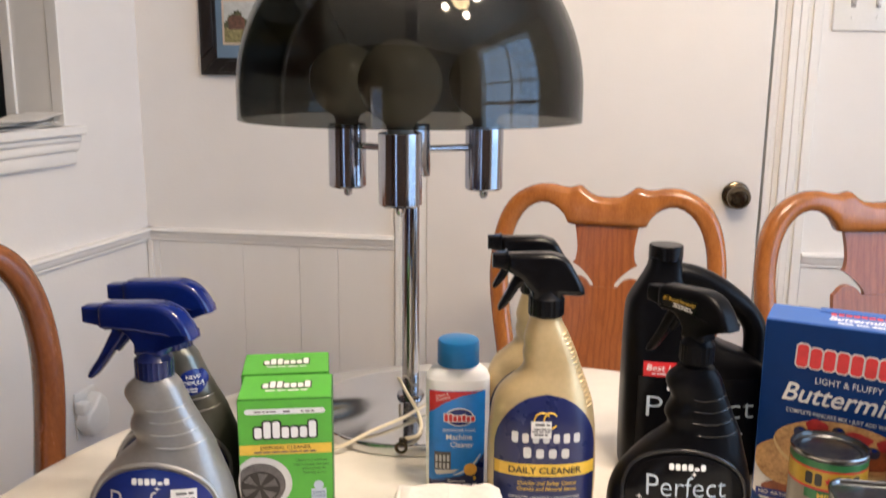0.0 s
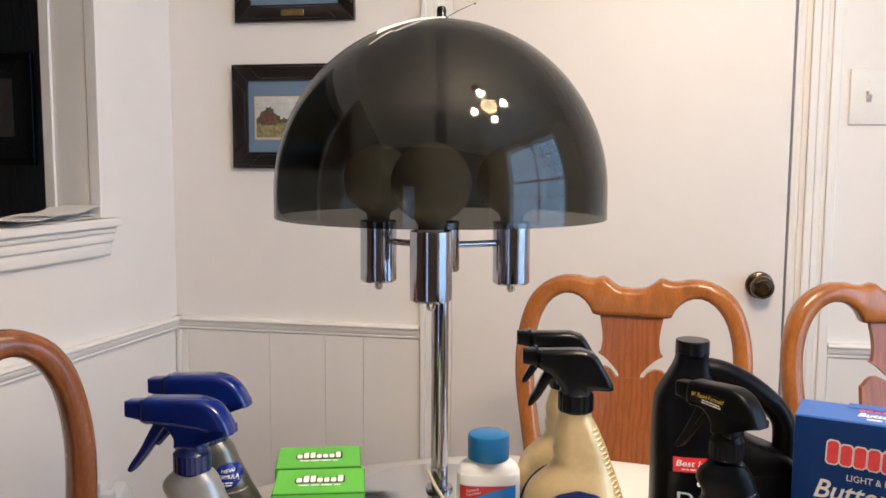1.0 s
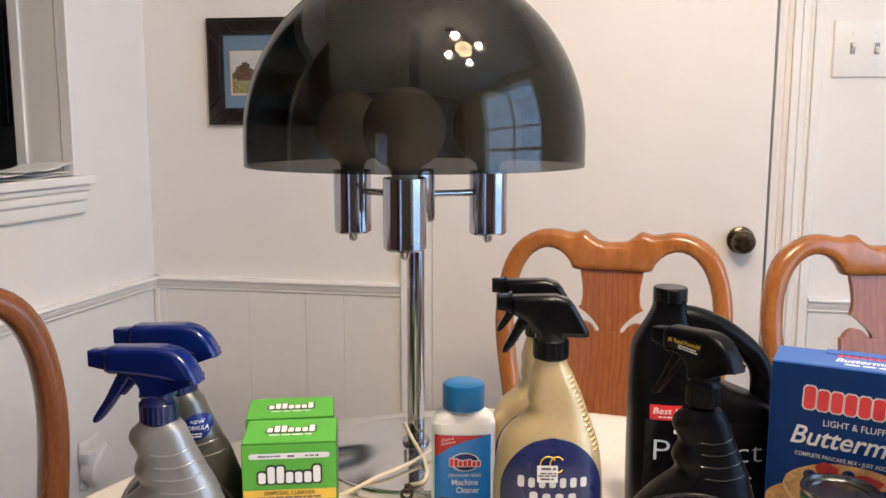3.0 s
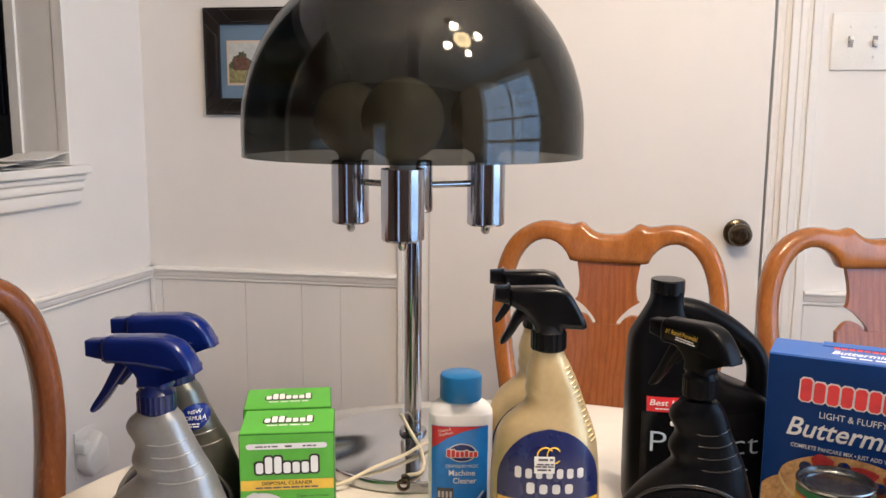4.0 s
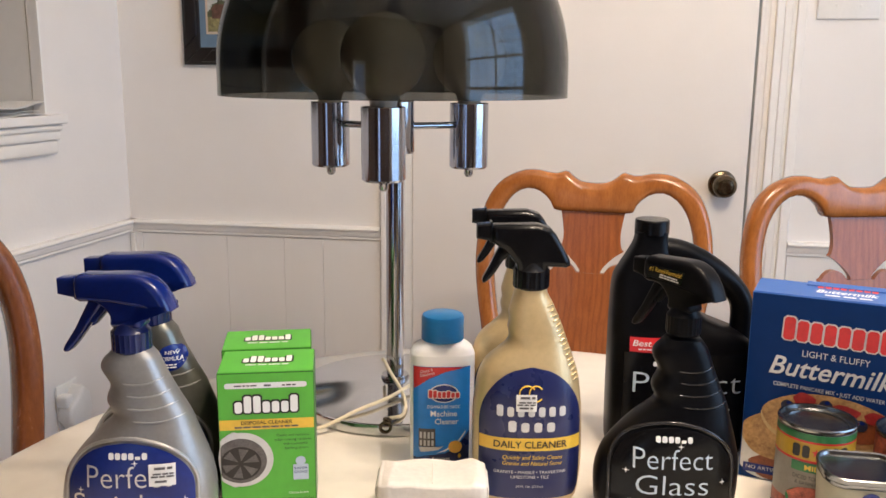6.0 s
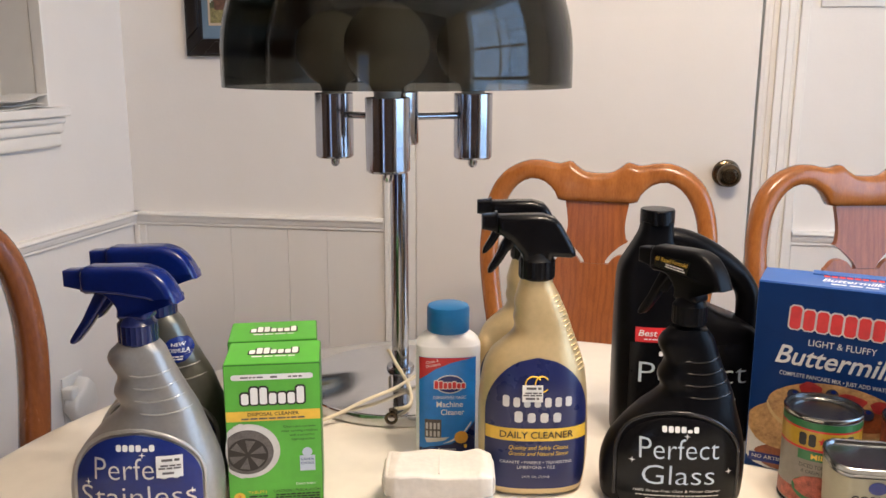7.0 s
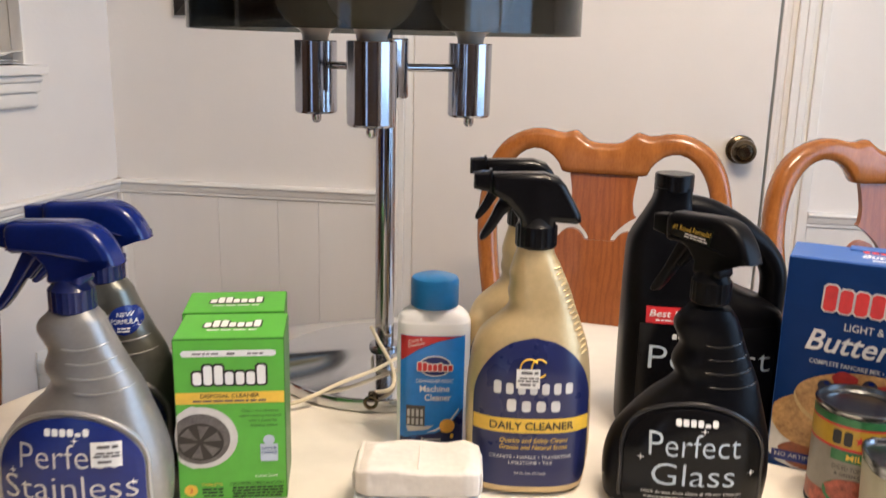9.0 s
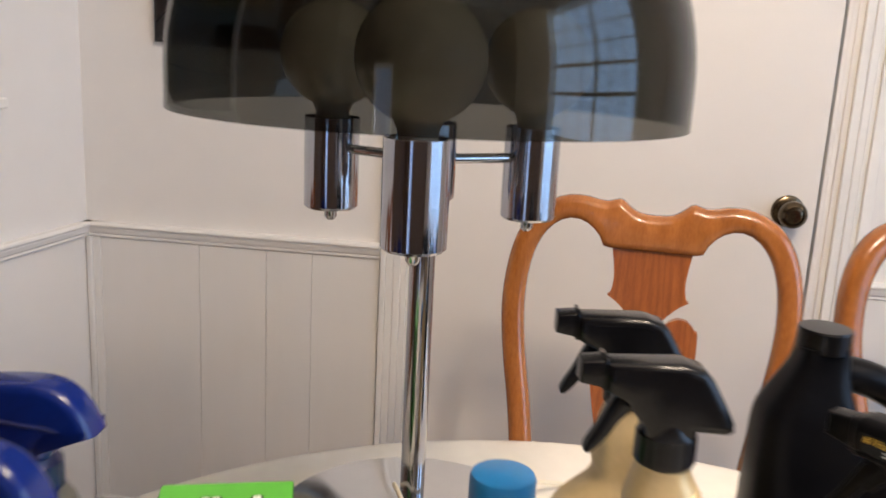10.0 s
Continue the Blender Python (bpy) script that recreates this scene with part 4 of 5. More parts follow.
def sprayer(parent, x, z0, skin, ring, yaw=0.0, style="round", slim=1.0):
    """A trigger head on a ribbed collar; its nozzle points to -x."""
    M = pose(x, 0, z0, 0, 0, yaw) @ Matrix.Diagonal((slim, slim, 1, 1))
    col = []
    for r, z in ((0.0155, 0), (0.0165, 0.002), (0.0165, 0.018), (0.0145, 0.021), (0.012, 0.027)):
        col.append([(r * (1 + (0.035 if j % 2 and 0.001 < z < 0.02 else 0)) * math.cos(2 * math.pi * j / 48), r * (1 + (0.035 if j % 2 and 0.001 < z < 0.02 else 0)) * math.sin(2 * math.pi * j / 48), z) for j in range(48)])
    mesh("collar", *moved(rings(col), M), ring, parent, 30)
    if style == "round":
        head = [(-0.044, 0.0450), (-0.044, 0.0655), (-0.026, 0.0680), (0.002, 0.0695), (0.014, 0.0685), (0.0255, 0.0635), (0.0348, 0.0530), (0.0405, 0.0410), (0.0395, 0.0378), (0.022, 0.0365), (0.0135, 0.0310), (0.0125, 0.0220), (-0.0125, 0.0220), (-0.0140, 0.0320), (-0.022, 0.0410), (-0.031, 0.0440)]
        noz = (-0.062, 0.0465, 0.0640)
        trig = [(-0.033, 0.046), (-0.041, 0.034), (-0.050, 0.018), (-0.061, 0.002), (-0.062, -0.003), (-0.057, -0.003), (-0.047, 0.008), (-0.038, 0.020), (-0.028, 0.034), (-0.022, 0.044)]
    else:
        head = [(-0.038, 0.0440), (-0.038, 0.0600), (0.004, 0.0610), (0.016, 0.0575), (0.021, 0.0520), (0.028, 0.0400), (0.0345, 0.0280), (0.0350, 0.0225), (0.031, 0.0205), (0.014, 0.0215), (0.0135, 0.0120), (-0.0135, 0.0120), (-0.0150, 0.0240), (-0.026, 0.0370)]
        noz = (-0.052, 0.0450, 0.0610)
        trig = [(-0.027, 0.042), (-0.033, 0.035), (-0.039, 0.022), (-0.0455, 0.010), (-0.0455, 0.0055), (-0.0415, 0.0065), (-0.034, 0.015), (-0.027, 0.026), (-0.018, 0.036)]
    hp = [(p.x, p.y) for p in spline(head, 3, True)] if style == "round" else head
    hw = 0.0125
    hd = mesh("trigger_head", *moved(prism(hp, -hw, hw, 0.006, 4), M), skin, parent, 50)
    nx, n0, n1 = noz
    nb = head[0][0]
    mesh("nozzle", *moved(prism([(nx, n0 + 0.0025), (nx, n1 - 0.001), (nb + 0.001, n1 + 0.0005), (nb + 0.001, n0 - 0.0005)], -0.0085, 0.0085, 0.0025, 3), M), skin, hd, 50)
    mesh("nozzle_lip", *moved(prism([(nb - 0.0015, n0 - 0.001), (nb - 0.0015, n1 + 0.0015), (nb + 0.0005, n1 + 0.0015), (nb + 0.0005, n0 - 0.001)], -0.0095, 0.0095, 0.0008, 1), M), skin, hd, 50)
    tp = [(p.x, p.y) for p in spline(trig, 3, True)]
    mesh("trigger", *moved(prism(tp, -0.0055, 0.0055, 0.002, 2), M), skin, parent, 50)
    if style == "round":
        mesh("trigger_stop", *moved(prism([(-0.024, 0.044), (-0.033, 0.030), (-0.036, 0.024), (-0.031, 0.023), (-0.024, 0.031), (-0.016, 0.040)], -0.004, 0.004, 0.0015, 2), M), skin, parent, 50)
        mesh("groove", *moved(tube([(-0.040, -0.0122, 0.0475), (-0.010, -0.0128, 0.0470), (0.015, -0.0126, 0.0440), (0.036, -0.0095, 0.0385)], 0.0012, 6), M), ring, hd, 60)
    return hd


def arch(z0, z1, hw, rise):
    """Half width of a label with a round-arched head of that rise."""
    def half(z):
        if z <= z1 - rise:
            return hw * (1 - 0.10 * max(0, (z0 + 0.012 - z) / 0.012) ** 2)
        return hw * math.sqrt(max(0.0008, 1 - ((z - z1 + rise) / rise) ** 2))
    return half


SPRAY_ROWS = [(0, -0.058, 0.058, 0.027), (0.002, -0.062, 0.062, 0.030), (0.008, -0.0655, 0.0655, 0.032), (0.03, -0.067, 0.0675, 0.033), (0.045, -0.0655, 0.067, 0.033), (0.058, -0.062, 0.065, 0.0325), (0.068, -0.0565, 0.062, 0.0318), (0.078, -0.049, 0.0585, 0.0305), (0.086, -0.042, 0.0555, 0.029), (0.093, -0.0355, 0.0530, 0.0272), (0.100, -0.0270, 0.0505, 0.0250), (0.106, -0.0205, 0.0485, 0.0232), (0.111, -0.0185, 0.0460, 0.022), (0.116, -0.0205, 0.0435, 0.0212), (0.121, -0.0230, 0.0405, 0.0208), (0.127, -0.0225, 0.0375, 0.0202), (0.133, -0.0200, 0.0343, 0.0195), (0.138, -0.0195, 0.0318, 0.0192), (0.144, -0.0225, 0.0290, 0.0188), (0.150, -0.0260, 0.0265, 0.0185), (0.155, -0.0265, 0.0245, 0.0182), (0.160, -0.0240, 0.0225, 0.0175), (0.164, -0.0195, 0.0195, 0.0162), (0.168, -0.0165, 0.0165, 0.0145)]


def spray_bottle(m, label, skin, face, ink, head, ring, second, yaw=0.0, neck=(0.0145, 0.1655), sticker=False, ridge=None, badge=False, lean=0.0, slim=1.0):
    t = thing("spray_bottle", m, label, "spray bottle", "spray bottles on the table")
    rows = [(z, l - lean * s, r - lean * s, d) for z, l, r, d in SPRAY_ROWS for s in [float(np.interp(z, (0.05, 0.10, 0.15), (0, 0.45, 1)))]]
    hull = Hull(rows, 2.5)
    body = mesh("bottle", *hull.vf(), skin, t, 60)
    fr = lambda x, z: hull.front(x, z) - 0.0005
    # raised rim round the label, ridges on the grip
    hw = arch(0.004, 0.0945, 0.0560, 0.044)
    rim = [(-hw(z), z) for z in np.linspace(0.012, 0.0942, 26)]
    rim = rim + [(-x, z) for x, z in rim[::-1]]
    mesh("label_rim", *tube([(x, fr(x, z) + 0.0004, z) for x, z in rim], 0.0019, 8), ridge or skin, body, 60)
    for i, z in enumerate((0.110, 0.121, 0.132, 0.143)):
        l, r, d = hull.at(z)
        pts = [(x, fr(x, z - 0.006 * math.sin(math.pi * (x - l) / (r - l) * 0.9) + 0.003) + 0.0002, z - 0.006 * math.sin(math.pi * (x - l) / (r - l) * 0.9) + 0.003) for x in np.linspace(l + (r - l) * 0.34, r - 0.0015, 12)]
        mesh("grip_ridge", *tube(pts, [0.0002] + [0.0008] * 10 + [0.0003], 6), ridge or skin, body, 60)
    lab = mesh("label", *onto(fr, patch(arch(0.006, 0.0912, 0.0540, 0.042), 0.006, 0.0912, 0, 24, 32), 0.0007), face, t, 50, "printed front label")
    brand(strokes(-0.0170, 0.0170, 0.0775, 0.0058, (1, 1, 1, 1, 0.5, 1)), fr, 0.0013, WHITE, lab)
    words("printed_text", lettering("Perfect", 0.0, 0.0525, 0.0205, 0.072, 0, -0.010), fr, 0.0014, ink, lab)
    words("printed_text", lettering(second, 0.0, 0.0278, 0.0200, 0.098 if len(second) > 6 else 0.066, 0, -0.010), fr, 0.0014, ink, lab)
    if second == "Glass":
        words("printed_text", lettering("100% Streak-Free Glass & Mirror Cleaner", 0.0, 0.0200, 0.0026, 0.080, 0.25), fr, 0.0014, SILK, lab)
    else:
        words("small_print", fine(-0.038, 0.038, 0.0200, 0.0014, 1, 1.8, 3), fr, 0.0014, SILK, lab)
    for i, (a, z) in enumerate(((0.038, 0.0160), (0.030, 0.0125))):
        words("small_print", fine(-a, a, z, 0.0011, 1, 1.8, i + 4), fr, 0.0014, SILK, lab)
    for sx, sz in ((0.006, 0.0745), (-0.042, 0.0500), (0.046, 0.0400)):
        s = 0.0032
        words("sparkle", flat2([(sx, sz + s), (sx + s * 0.16, sz + s * 0.16), (sx + s, sz), (sx + s * 0.16, sz - s * 0.16), (sx, sz - s), (sx - s * 0.16, sz - s * 0.16), (sx - s, sz), (sx - s * 0.16, sz + s * 0.16)]), fr, 0.0018, WHITE, lab)
    if sticker:
        st = mesh("price_sticker", *onto(fr, bar(0.0175, 0.0395, 0.0540, 0.0735, 6, 4), 0.0021), WPLAST, t, 0, "white price sticker")
        words("small_print", merge(fine(0.021, 0.037, 0.0685, 0.0022, 1, 2, 5), fine(0.0195, 0.038, 0.0640, 0.0015, 2, 1.6, 6), fine(0.022, 0.034, 0.0570, 0.0020, 1, 2, 8)), fr, 0.0025, DIM, st)
    if badge:
        bd = mesh("badge", *onto(fr, disc(0.021, 0.136, 0.0125), 0.0008), LBLUE, t, 0, "round blue badge")
        words("printed_text", merge(lettering("NEW", 0.0215, 0.1395, 0.0034, 0.012), lettering("FORMULA", 0.0210, 0.1335, 0.0040, 0.020)), fr, 0.0014, WHITE, bd)
        words("small_print", fine(0.0155, 0.026, 0.129, 0.0012, 2, 2, 4), fr, 0.0014, WHITE, bd)
    hd = sprayer(t, *neck, head, ring, yaw, "round", slim)
    return t, hd


T = TABLE + 0.0004
spray_bottle(pose(-0.2560, 0.742, T, 0, 0, 2), "silver spray bottle with blue trigger head and blue label", SILVER, LBLUE, SILK, BLUE, COLLAR, "Stainless", -11, (0.0000, 0.1655), True, RIDGE, False)
spray_bottle(pose(-0.264, 0.826, T, 0, 0, 0), "dull silver spray bottle with blue trigger and round badge", GREY, NAVY, SILK, BLUE, COLLAR, "Stainless", -5, (0.0, 0.1655), False, RIDGE, True)
gl, gh = spray_bottle(pose(0.2265, 0.778, T, 0, 0, -3), "black glass-cleaner spray bottle with black trigger head", JUGB, LBLACK, PALE, JUGB, JUGB, "Glass", -52, (0.0090, 0.1715), False, GLOSSR, False, -0.009, 0.93)
tagm = pose(0.0090, 0, 0.1715, 0, 0, -52) @ Matrix.Diagonal((0.93, 0.93, 1, 1))
lb = mesh("head_sticker", *moved(onto(lambda x, z: -0.0127, flat2([(-0.037, 0.0495), (0.004, 0.0470), (0.008, 0.0600), (-0.037, 0.0605)]), 0.0006), tagm), LBLACK, gl, 0, "black sticker with yellow print")
mesh("printed_text", *moved(onto(lambda x, z: -0.0127, lettering("#1 Rated Formula!", -0.0150, 0.0555, 0.0044, 0.040, 0.2, 0, "CENTER", -2), 0.0012), tagm), BAND, lb)
mesh("small_print", *moved(onto(lambda x, z: -0.0127, fine(-0.022, 0.002, 0.0528, 0.0012, 2, 1.8, 3, -4), 0.0012), tagm), WHITE, lb)

GOLD_ROWS = [(0, -0.040, 0.040, 0.022), (0.002, -0.044, 0.044, 0.026), (0.010, -0.047, 0.047, 0.029), (0.040, -0.0495, 0.0495, 0.031), (0.084, -0.0500, 0.0485, 0.031), (0.110, -0.0480, 0.0465, 0.030), (0.126, -0.0450, 0.0440, 0.0275), (0.138, -0.0390, 0.0405, 0.0245), (0.148, -0.0285, 0.0370, 0.0215), (0.155, -0.0220, 0.0345, 0.0195), (0.162, -0.0190, 0.0320, 0.0185), (0.170, -0.0203, 0.0295, 0.018), (0.178, -0.0190, 0.0265, 0.0175), (0.186, -0.0198, 0.0240, 0.017), (0.194, -0.0180, 0.0205, 0.016), (0.200, -0.0165, 0.0172, 0.0148), (0.205, -0.0150, 0.0150, 0.0140), (0.210, -0.0145, 0.0145, 0.0138)]


GOLD_ROWS = [(z, l * (1.06 if z < 0.15 else 1.04), r * (1.06 if z < 0.18 else 1.02), d * 1.06) for z, l, r, d in GOLD_ROWS]


def gold_bottle(m, label, sticker):
    t = thing("spray_bottle", m, label, "spray bottle", "gold spray bottles")
    hull = Hull(GOLD_ROWS, 2.5)
    fr = lambda x, z: hull.front(x, z) - 0.0007
    body = mesh("bottle", *hull.vf(), GOLD, t, 60)
    for i in range(16):
        z = 0.124 + i * 0.0046
        l, r, d = hull.at(z)
        pts = [(x, fr(x, z) * 0.999 + 0.0002, z + (x - r) * 0.25 + 0.002) for x in np.linspace(r - 0.0075, r - 0.0012, 5)]
        mesh("grip_ridge", *tube(pts, [0.0003, 0.0008, 0.0009, 0.0008, 0.0003], 6), GOLDR, body, 60)
    hw = arch(0.010, 0.1385, 0.0478, 0.054)
    lab = mesh("label", *onto(fr, patch(hw, 0.010, 0.1385, 0, 24, 38), 0.0007), NAVY, t, 50, "navy label with a yellow band")
    words("band", patch(lambda z: 0.0474, 0.0595, 0.0720, 0, 20, 2), fr, 0.0012, BAND, lab)
    words("printed_text", lettering("DAILY CLEANER", 0, 0.0626, 0.0068, 0.069, 0, 0.012), fr, 0.0019, INK, lab)
    brand(strokes(-0.034, 0.034, 0.0930, 0.0102, (1.08, 0.92, 0.92, 0.92, 0.92, 0.92, 0.92), slim=0.62), fr, 0.0013, SILK, lab)
    brand(strokes(-0.0235, 0.0245, 0.0780, 0.0102, (1.08, 0.92, 0.92, 0.92), slim=0.62), fr, 0.0013, SILK, lab)
    for k, (rx, cx) in enumerate(((0.0075, -0.004), (0.0065, 0.004))):
        pts = [(cx + rx * math.cos(a), 0.1150 + 0.0072 * math.sin(a)) for a in np.linspace(0.6, 5.6, 20)]
        mesh("monogram", *tube([(x, fr(x, z) - 0.0014, z) for x, z in pts], 0.0007, 6), BAND, lab, 60)
    words("printed_text", lettering("Quickly and Safely Cleans", 0.002, 0.0510, 0.0042, 0.056, 0.25), fr, 0.0013, BAND, lab)
    words("printed_text", lettering("Granite and Natural Stone", 0.002, 0.0450, 0.0042, 0.056, 0.25), fr, 0.0013, BAND, lab)
    words("printed_text", lettering("GRANITE • MARBLE • TRAVERTINE", 0.0, 0.0365, 0.0032, 0.068), fr, 0.0013, SILK, lab)
    words("printed_text", lettering("LIMESTONE • TILE", 0.0, 0.0315, 0.0032, 0.036), fr, 0.0013, SILK, lab)
    words("printed_text", lettering("24 FL Oz. (710ml)", 0.0, 0.0220, 0.0025, 0.026), fr, 0.0013, SILK, lab)
    if sticker:
        st = mesh("price_sticker", *onto(fr, bar(-0.0145, 0.0045, 0.0985, 0.1145, 6, 4), 0.0022), WPLAST, t, 0, "white price sticker")
        words("small_print", merge(fine(-0.012, 0.003, 0.1105, 0.0022, 1, 2, 5), fine(-0.0135, 0.0035, 0.1065, 0.0014, 2, 1.6, 6), fine(-0.012, 0.001, 0.1010, 0.0018, 1, 2, 8)), fr, 0.0026, DIM, st)
    sprayer(t, 0.0, 0.2080, BLACK, BLACK, 0, "wedge")
    return t


gold_bottle(pose(0.0975, 0.803, T), "gold spray bottle with black trigger, navy label and price sticker", True)
gold_bottle(pose(0.0975, 0.887, T, 0, 0, -2), "gold spray bottle with black trigger behind another one", False)

# black refill jug with a handle
jug = thing("refill_jug", pose(0.276, 0.922, T, 0, 0, -3) @ Matrix.Diagonal((0.97, 1, 0.98, 1)), "large black plastic refill jug with handle and screw cap", "jug")
JR = [(0, -0.070, 0.070, 0.030), (0.002, -0.075, 0.075, 0.034), (0.008, -0.078, 0.078, 0.037), (0.06, -0.079, 0.079, 0.038), (0.110, -0.079, 0.079, 0.038), (0.122, -0.079, 0.077, 0.037), (0.130, -0.079, 0.073, 0.036), (0.137, -0.079, 0.063, 0.034), (0.143, -0.079, 0.048, 0.032), (0.152, -0.079, 0.027, 0.030), (0.165, -0.0787, 0.010, 0.028), (0.185, -0.0780, -0.003, 0.0265), (0.198, -0.0755, -0.009, 0.025), (0.210, -0.0690, -0.0135, 0.0225), (0.222, -0.0620, -0.0175, 0.0195), (0.233, -0.0565, -0.0195, 0.0172), (0.241, -0.0545, -0.0200, 0.0165), (0.246, -0.0545, -0.0200, 0.0165)]
jh = Hull(JR, 3.6)
jbody = mesh("body", *jh.vf(), JUGB, jug, 60)
mesh("handle", *tube(spline([(-0.030, 0, 0.227), (-0.006, 0, 0.2235), (0.016, 0, 0.2145), (0.037, 0, 0.2010), (0.056, 0, 0.1840), (0.0665, 0, 0.1660), (0.0685, 0, 0.143), (0.0670, 0, 0.118)], 5), 0.0128, 14, 1.15), JUGB, jug, 60)
cap = []
for r, z in ((0.0175, 0.2420), (0.0184, 0.2430), (0.0184, 0.2575), (0.0175, 0.2590), (0.0, 0.2592)):
    cap.append([(-0.037 + r * (1 + (0.02 if j % 2 else 0)) * math.cos(2 * math.pi * j / 60), r * (1 + (0.02 if j % 2 else 0)) * math.sin(2 * math.pi * j / 60), z) for j in range(60)])
mesh("cap", *rings(cap), BLACK, jug, 30, "black ribbed screw cap")
jl = mesh("label", *onto(jh.front, patch(lambda z: 0.066, 0.012, 0.118, 0, 14, 12), 0.0006), LBLACK, jug, 50, "black front label")
mesh("red_flash", *onto(jh.front, bar(-0.061, -0.002, 0.1190, 0.1350, 8, 2), 0.0011), RED, jl)
words("printed_text", lettering("Best In", -0.058, 0.1258, 0.0066, 0.031, 0.2, 0.01, "LEFT"), jh.front, 0.0016, WHITE, jl)
words("small_print", fine(-0.053, -0.008, 0.1216, 0.0014, 1, 2, 9), jh.front, 0.0016, WHITE, jl)
brand(strokes(-0.036, -0.002, 0.1040, 0.0055, (1, 1, 1, 1, 0.5, 1)), jh.front, 0.0012, WHITE, jl)
words("printed_text", lettering("Perfect", 0.003, 0.0735, 0.0250, 0.118, 0, -0.012), jh.front, 0.0012, PALE, jl)
words("printed_text", lettering("Glass", 0.003, 0.0420, 0.0250, 0.098, 0, -0.012), jh.front, 0.0012, PALE, jl)
words("small_print", fine(-0.055, 0.055, 0.034, 0.002, 3, 2.2, 2), jh.front, 0.0012, WHITE, jl)


# ---- cartons ----
def carton(name, m, label, category, w, d, hgt, front_mat, side_mat, group=""):
    t = thing(name, m, label, category, group)
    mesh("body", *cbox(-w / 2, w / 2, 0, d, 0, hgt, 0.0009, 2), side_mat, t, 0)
    face = lambda x, z: -0.0003
    fr = mesh("front_panel", *onto(face, bar(-w / 2 + 0.0008, w / 2 - 0.0008, 0.0008, hgt - 0.0008), 0.0), front_mat, t, 0, "printed front panel")
    return t, fr, (lambda x, z: -0.0003)


def green_box(m, label):
    w, d, hgt = 0.0865, 0.063, 0.1415
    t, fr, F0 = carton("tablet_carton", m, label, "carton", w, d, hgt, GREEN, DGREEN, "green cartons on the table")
    words("pill_bar", merge(bar(-0.034, 0.034, 0.1268, 0.1322), disc(-0.034, 0.1295, 0.0027), disc(0.034, 0.1295, 0.0027)), F0, 0.0004, WHITE, fr)
    words("small_print", merge(fine(-0.030, -0.008, 0.1288, 0.0014, 1, 2, 2), fine(-0.002, 0.006, 0.1285, 0.0018, 1, 2, 3), fine(0.014, 0.029, 0.1286, 0.0015, 1, 2, 4)), F0, 0.0008, DIM, fr)
    tall = (0.66, 1.0, 1.0, 0.66, 0.66, 0.66, 1.0)
    brand(blocks(-0.029, 0.029, 0.1030, 0.0165, tall, 0.0016), F0, 0.0004, INK, fr)
    brand(strokes(-0.029, 0.029, 0.1030, 0.0165, tall), F0, 0.0009, WHITE, fr)
    words("band", bar(-w / 2 + 0.001, w / 2 - 0.001, 0.0865, 0.0965), F0, 0.0004, BAND, fr)
    words("printed_text", lettering("DISPOSAL CLEANER", 0.0, 0.0918, 0.0034, 0.046, 0, 0.01), F0, 0.0008, INK, fr)
    words("small_print", fine(-0.030, 0.028, 0.0882, 0.0016, 1, 2, 5), F0, 0.0008, DIM, fr)
    words("picture_rim", patch(lambda z: max(0.0005, 0.0285 * math.sqrt(max(0, 1 - ((z - 0.0570) / 0.0275) ** 2)) * 0.5 + 0.0), 0.0296, 0.0844, -0.0300, 6, 20), F0, 0.0003, SILK, fr)
    ell = lambda cx, cz, rx, rz: flat2([(max(-w / 2 + 0.001, cx + rx * math.cos(a)), cz + rz * math.sin(a)) for a in [2 * math.pi * i / 40 for i in range(40)]])
    words("picture_ring", ell(-0.0235, 0.0570, 0.0285, 0.0270), F0, 0.0006, SILK, fr)
    words("picture_bowl", ell(-0.0245, 0.0560, 0.0235, 0.0222), F0, 0.0009, DIM, fr)
    words("picture_drain", ell(-0.0245, 0.0535, 0.0185, 0.0165), F0, 0.0012, FRAMEW, fr)
    for k in range(6):
        a = 0.4 + k * math.pi / 3
        p, q = (-0.0245 + 0.0025 * math.cos(a), 0.0535 + 0.0025 * math.sin(a)), 0.42
        words("picture_vane", flat2([p, (-0.0245 + 0.0168 * math.cos(a - q * 0.8), 0.0535 + 0.0150 * math.sin(a - q * 0.8)), (-0.0245 + 0.0168 * math.cos(a + q * 0.55), 0.0535 + 0.0150 * math.sin(a + q * 0.55))]), F0, 0.0015, DIM, fr)
    words("printed_text", lettering("Cleans and removes", 0.023, 0.0788, 0.0024, 0.029), F0, 0.0006, INK, fr)
    words("printed_text", lettering("odor-causing residues", 0.023, 0.0745, 0.0024, 0.033), F0, 0.0006, INK, fr)
    words("printed_text", lettering("with a powerful", 0.025, 0.0702, 0.0024, 0.022), F0, 0.0006, INK, fr)
    words("printed_text", lettering("foaming action", 0.026, 0.0659, 0.0024, 0.021), F0, 0.0006, INK, fr)
    sb = words("safety_mark", merge(bar(0.0225, 0.0365, 0.0345, 0.0500), disc(0.0295, 0.0535, 0.0046)), F0, 0.0005, PALE, fr)
    words("printed_text", merge(lettering("SAFER", 0.0295, 0.0450, 0.0026, 0.012), lettering("CHOICE", 0.0295, 0.0412, 0.0026, 0.012)), F0, 0.0010, LBLUE, fr)
    words("printed_text", lettering("Citrus Scent", 0.027, 0.0205, 0.0024, 0.018), F0, 0.0006, WHITE, fr)
    words("printed_text", lettering("TABLETS", -0.017, 0.0135, 0.0028, 0.017), F0, 0.0006, BAND, fr)
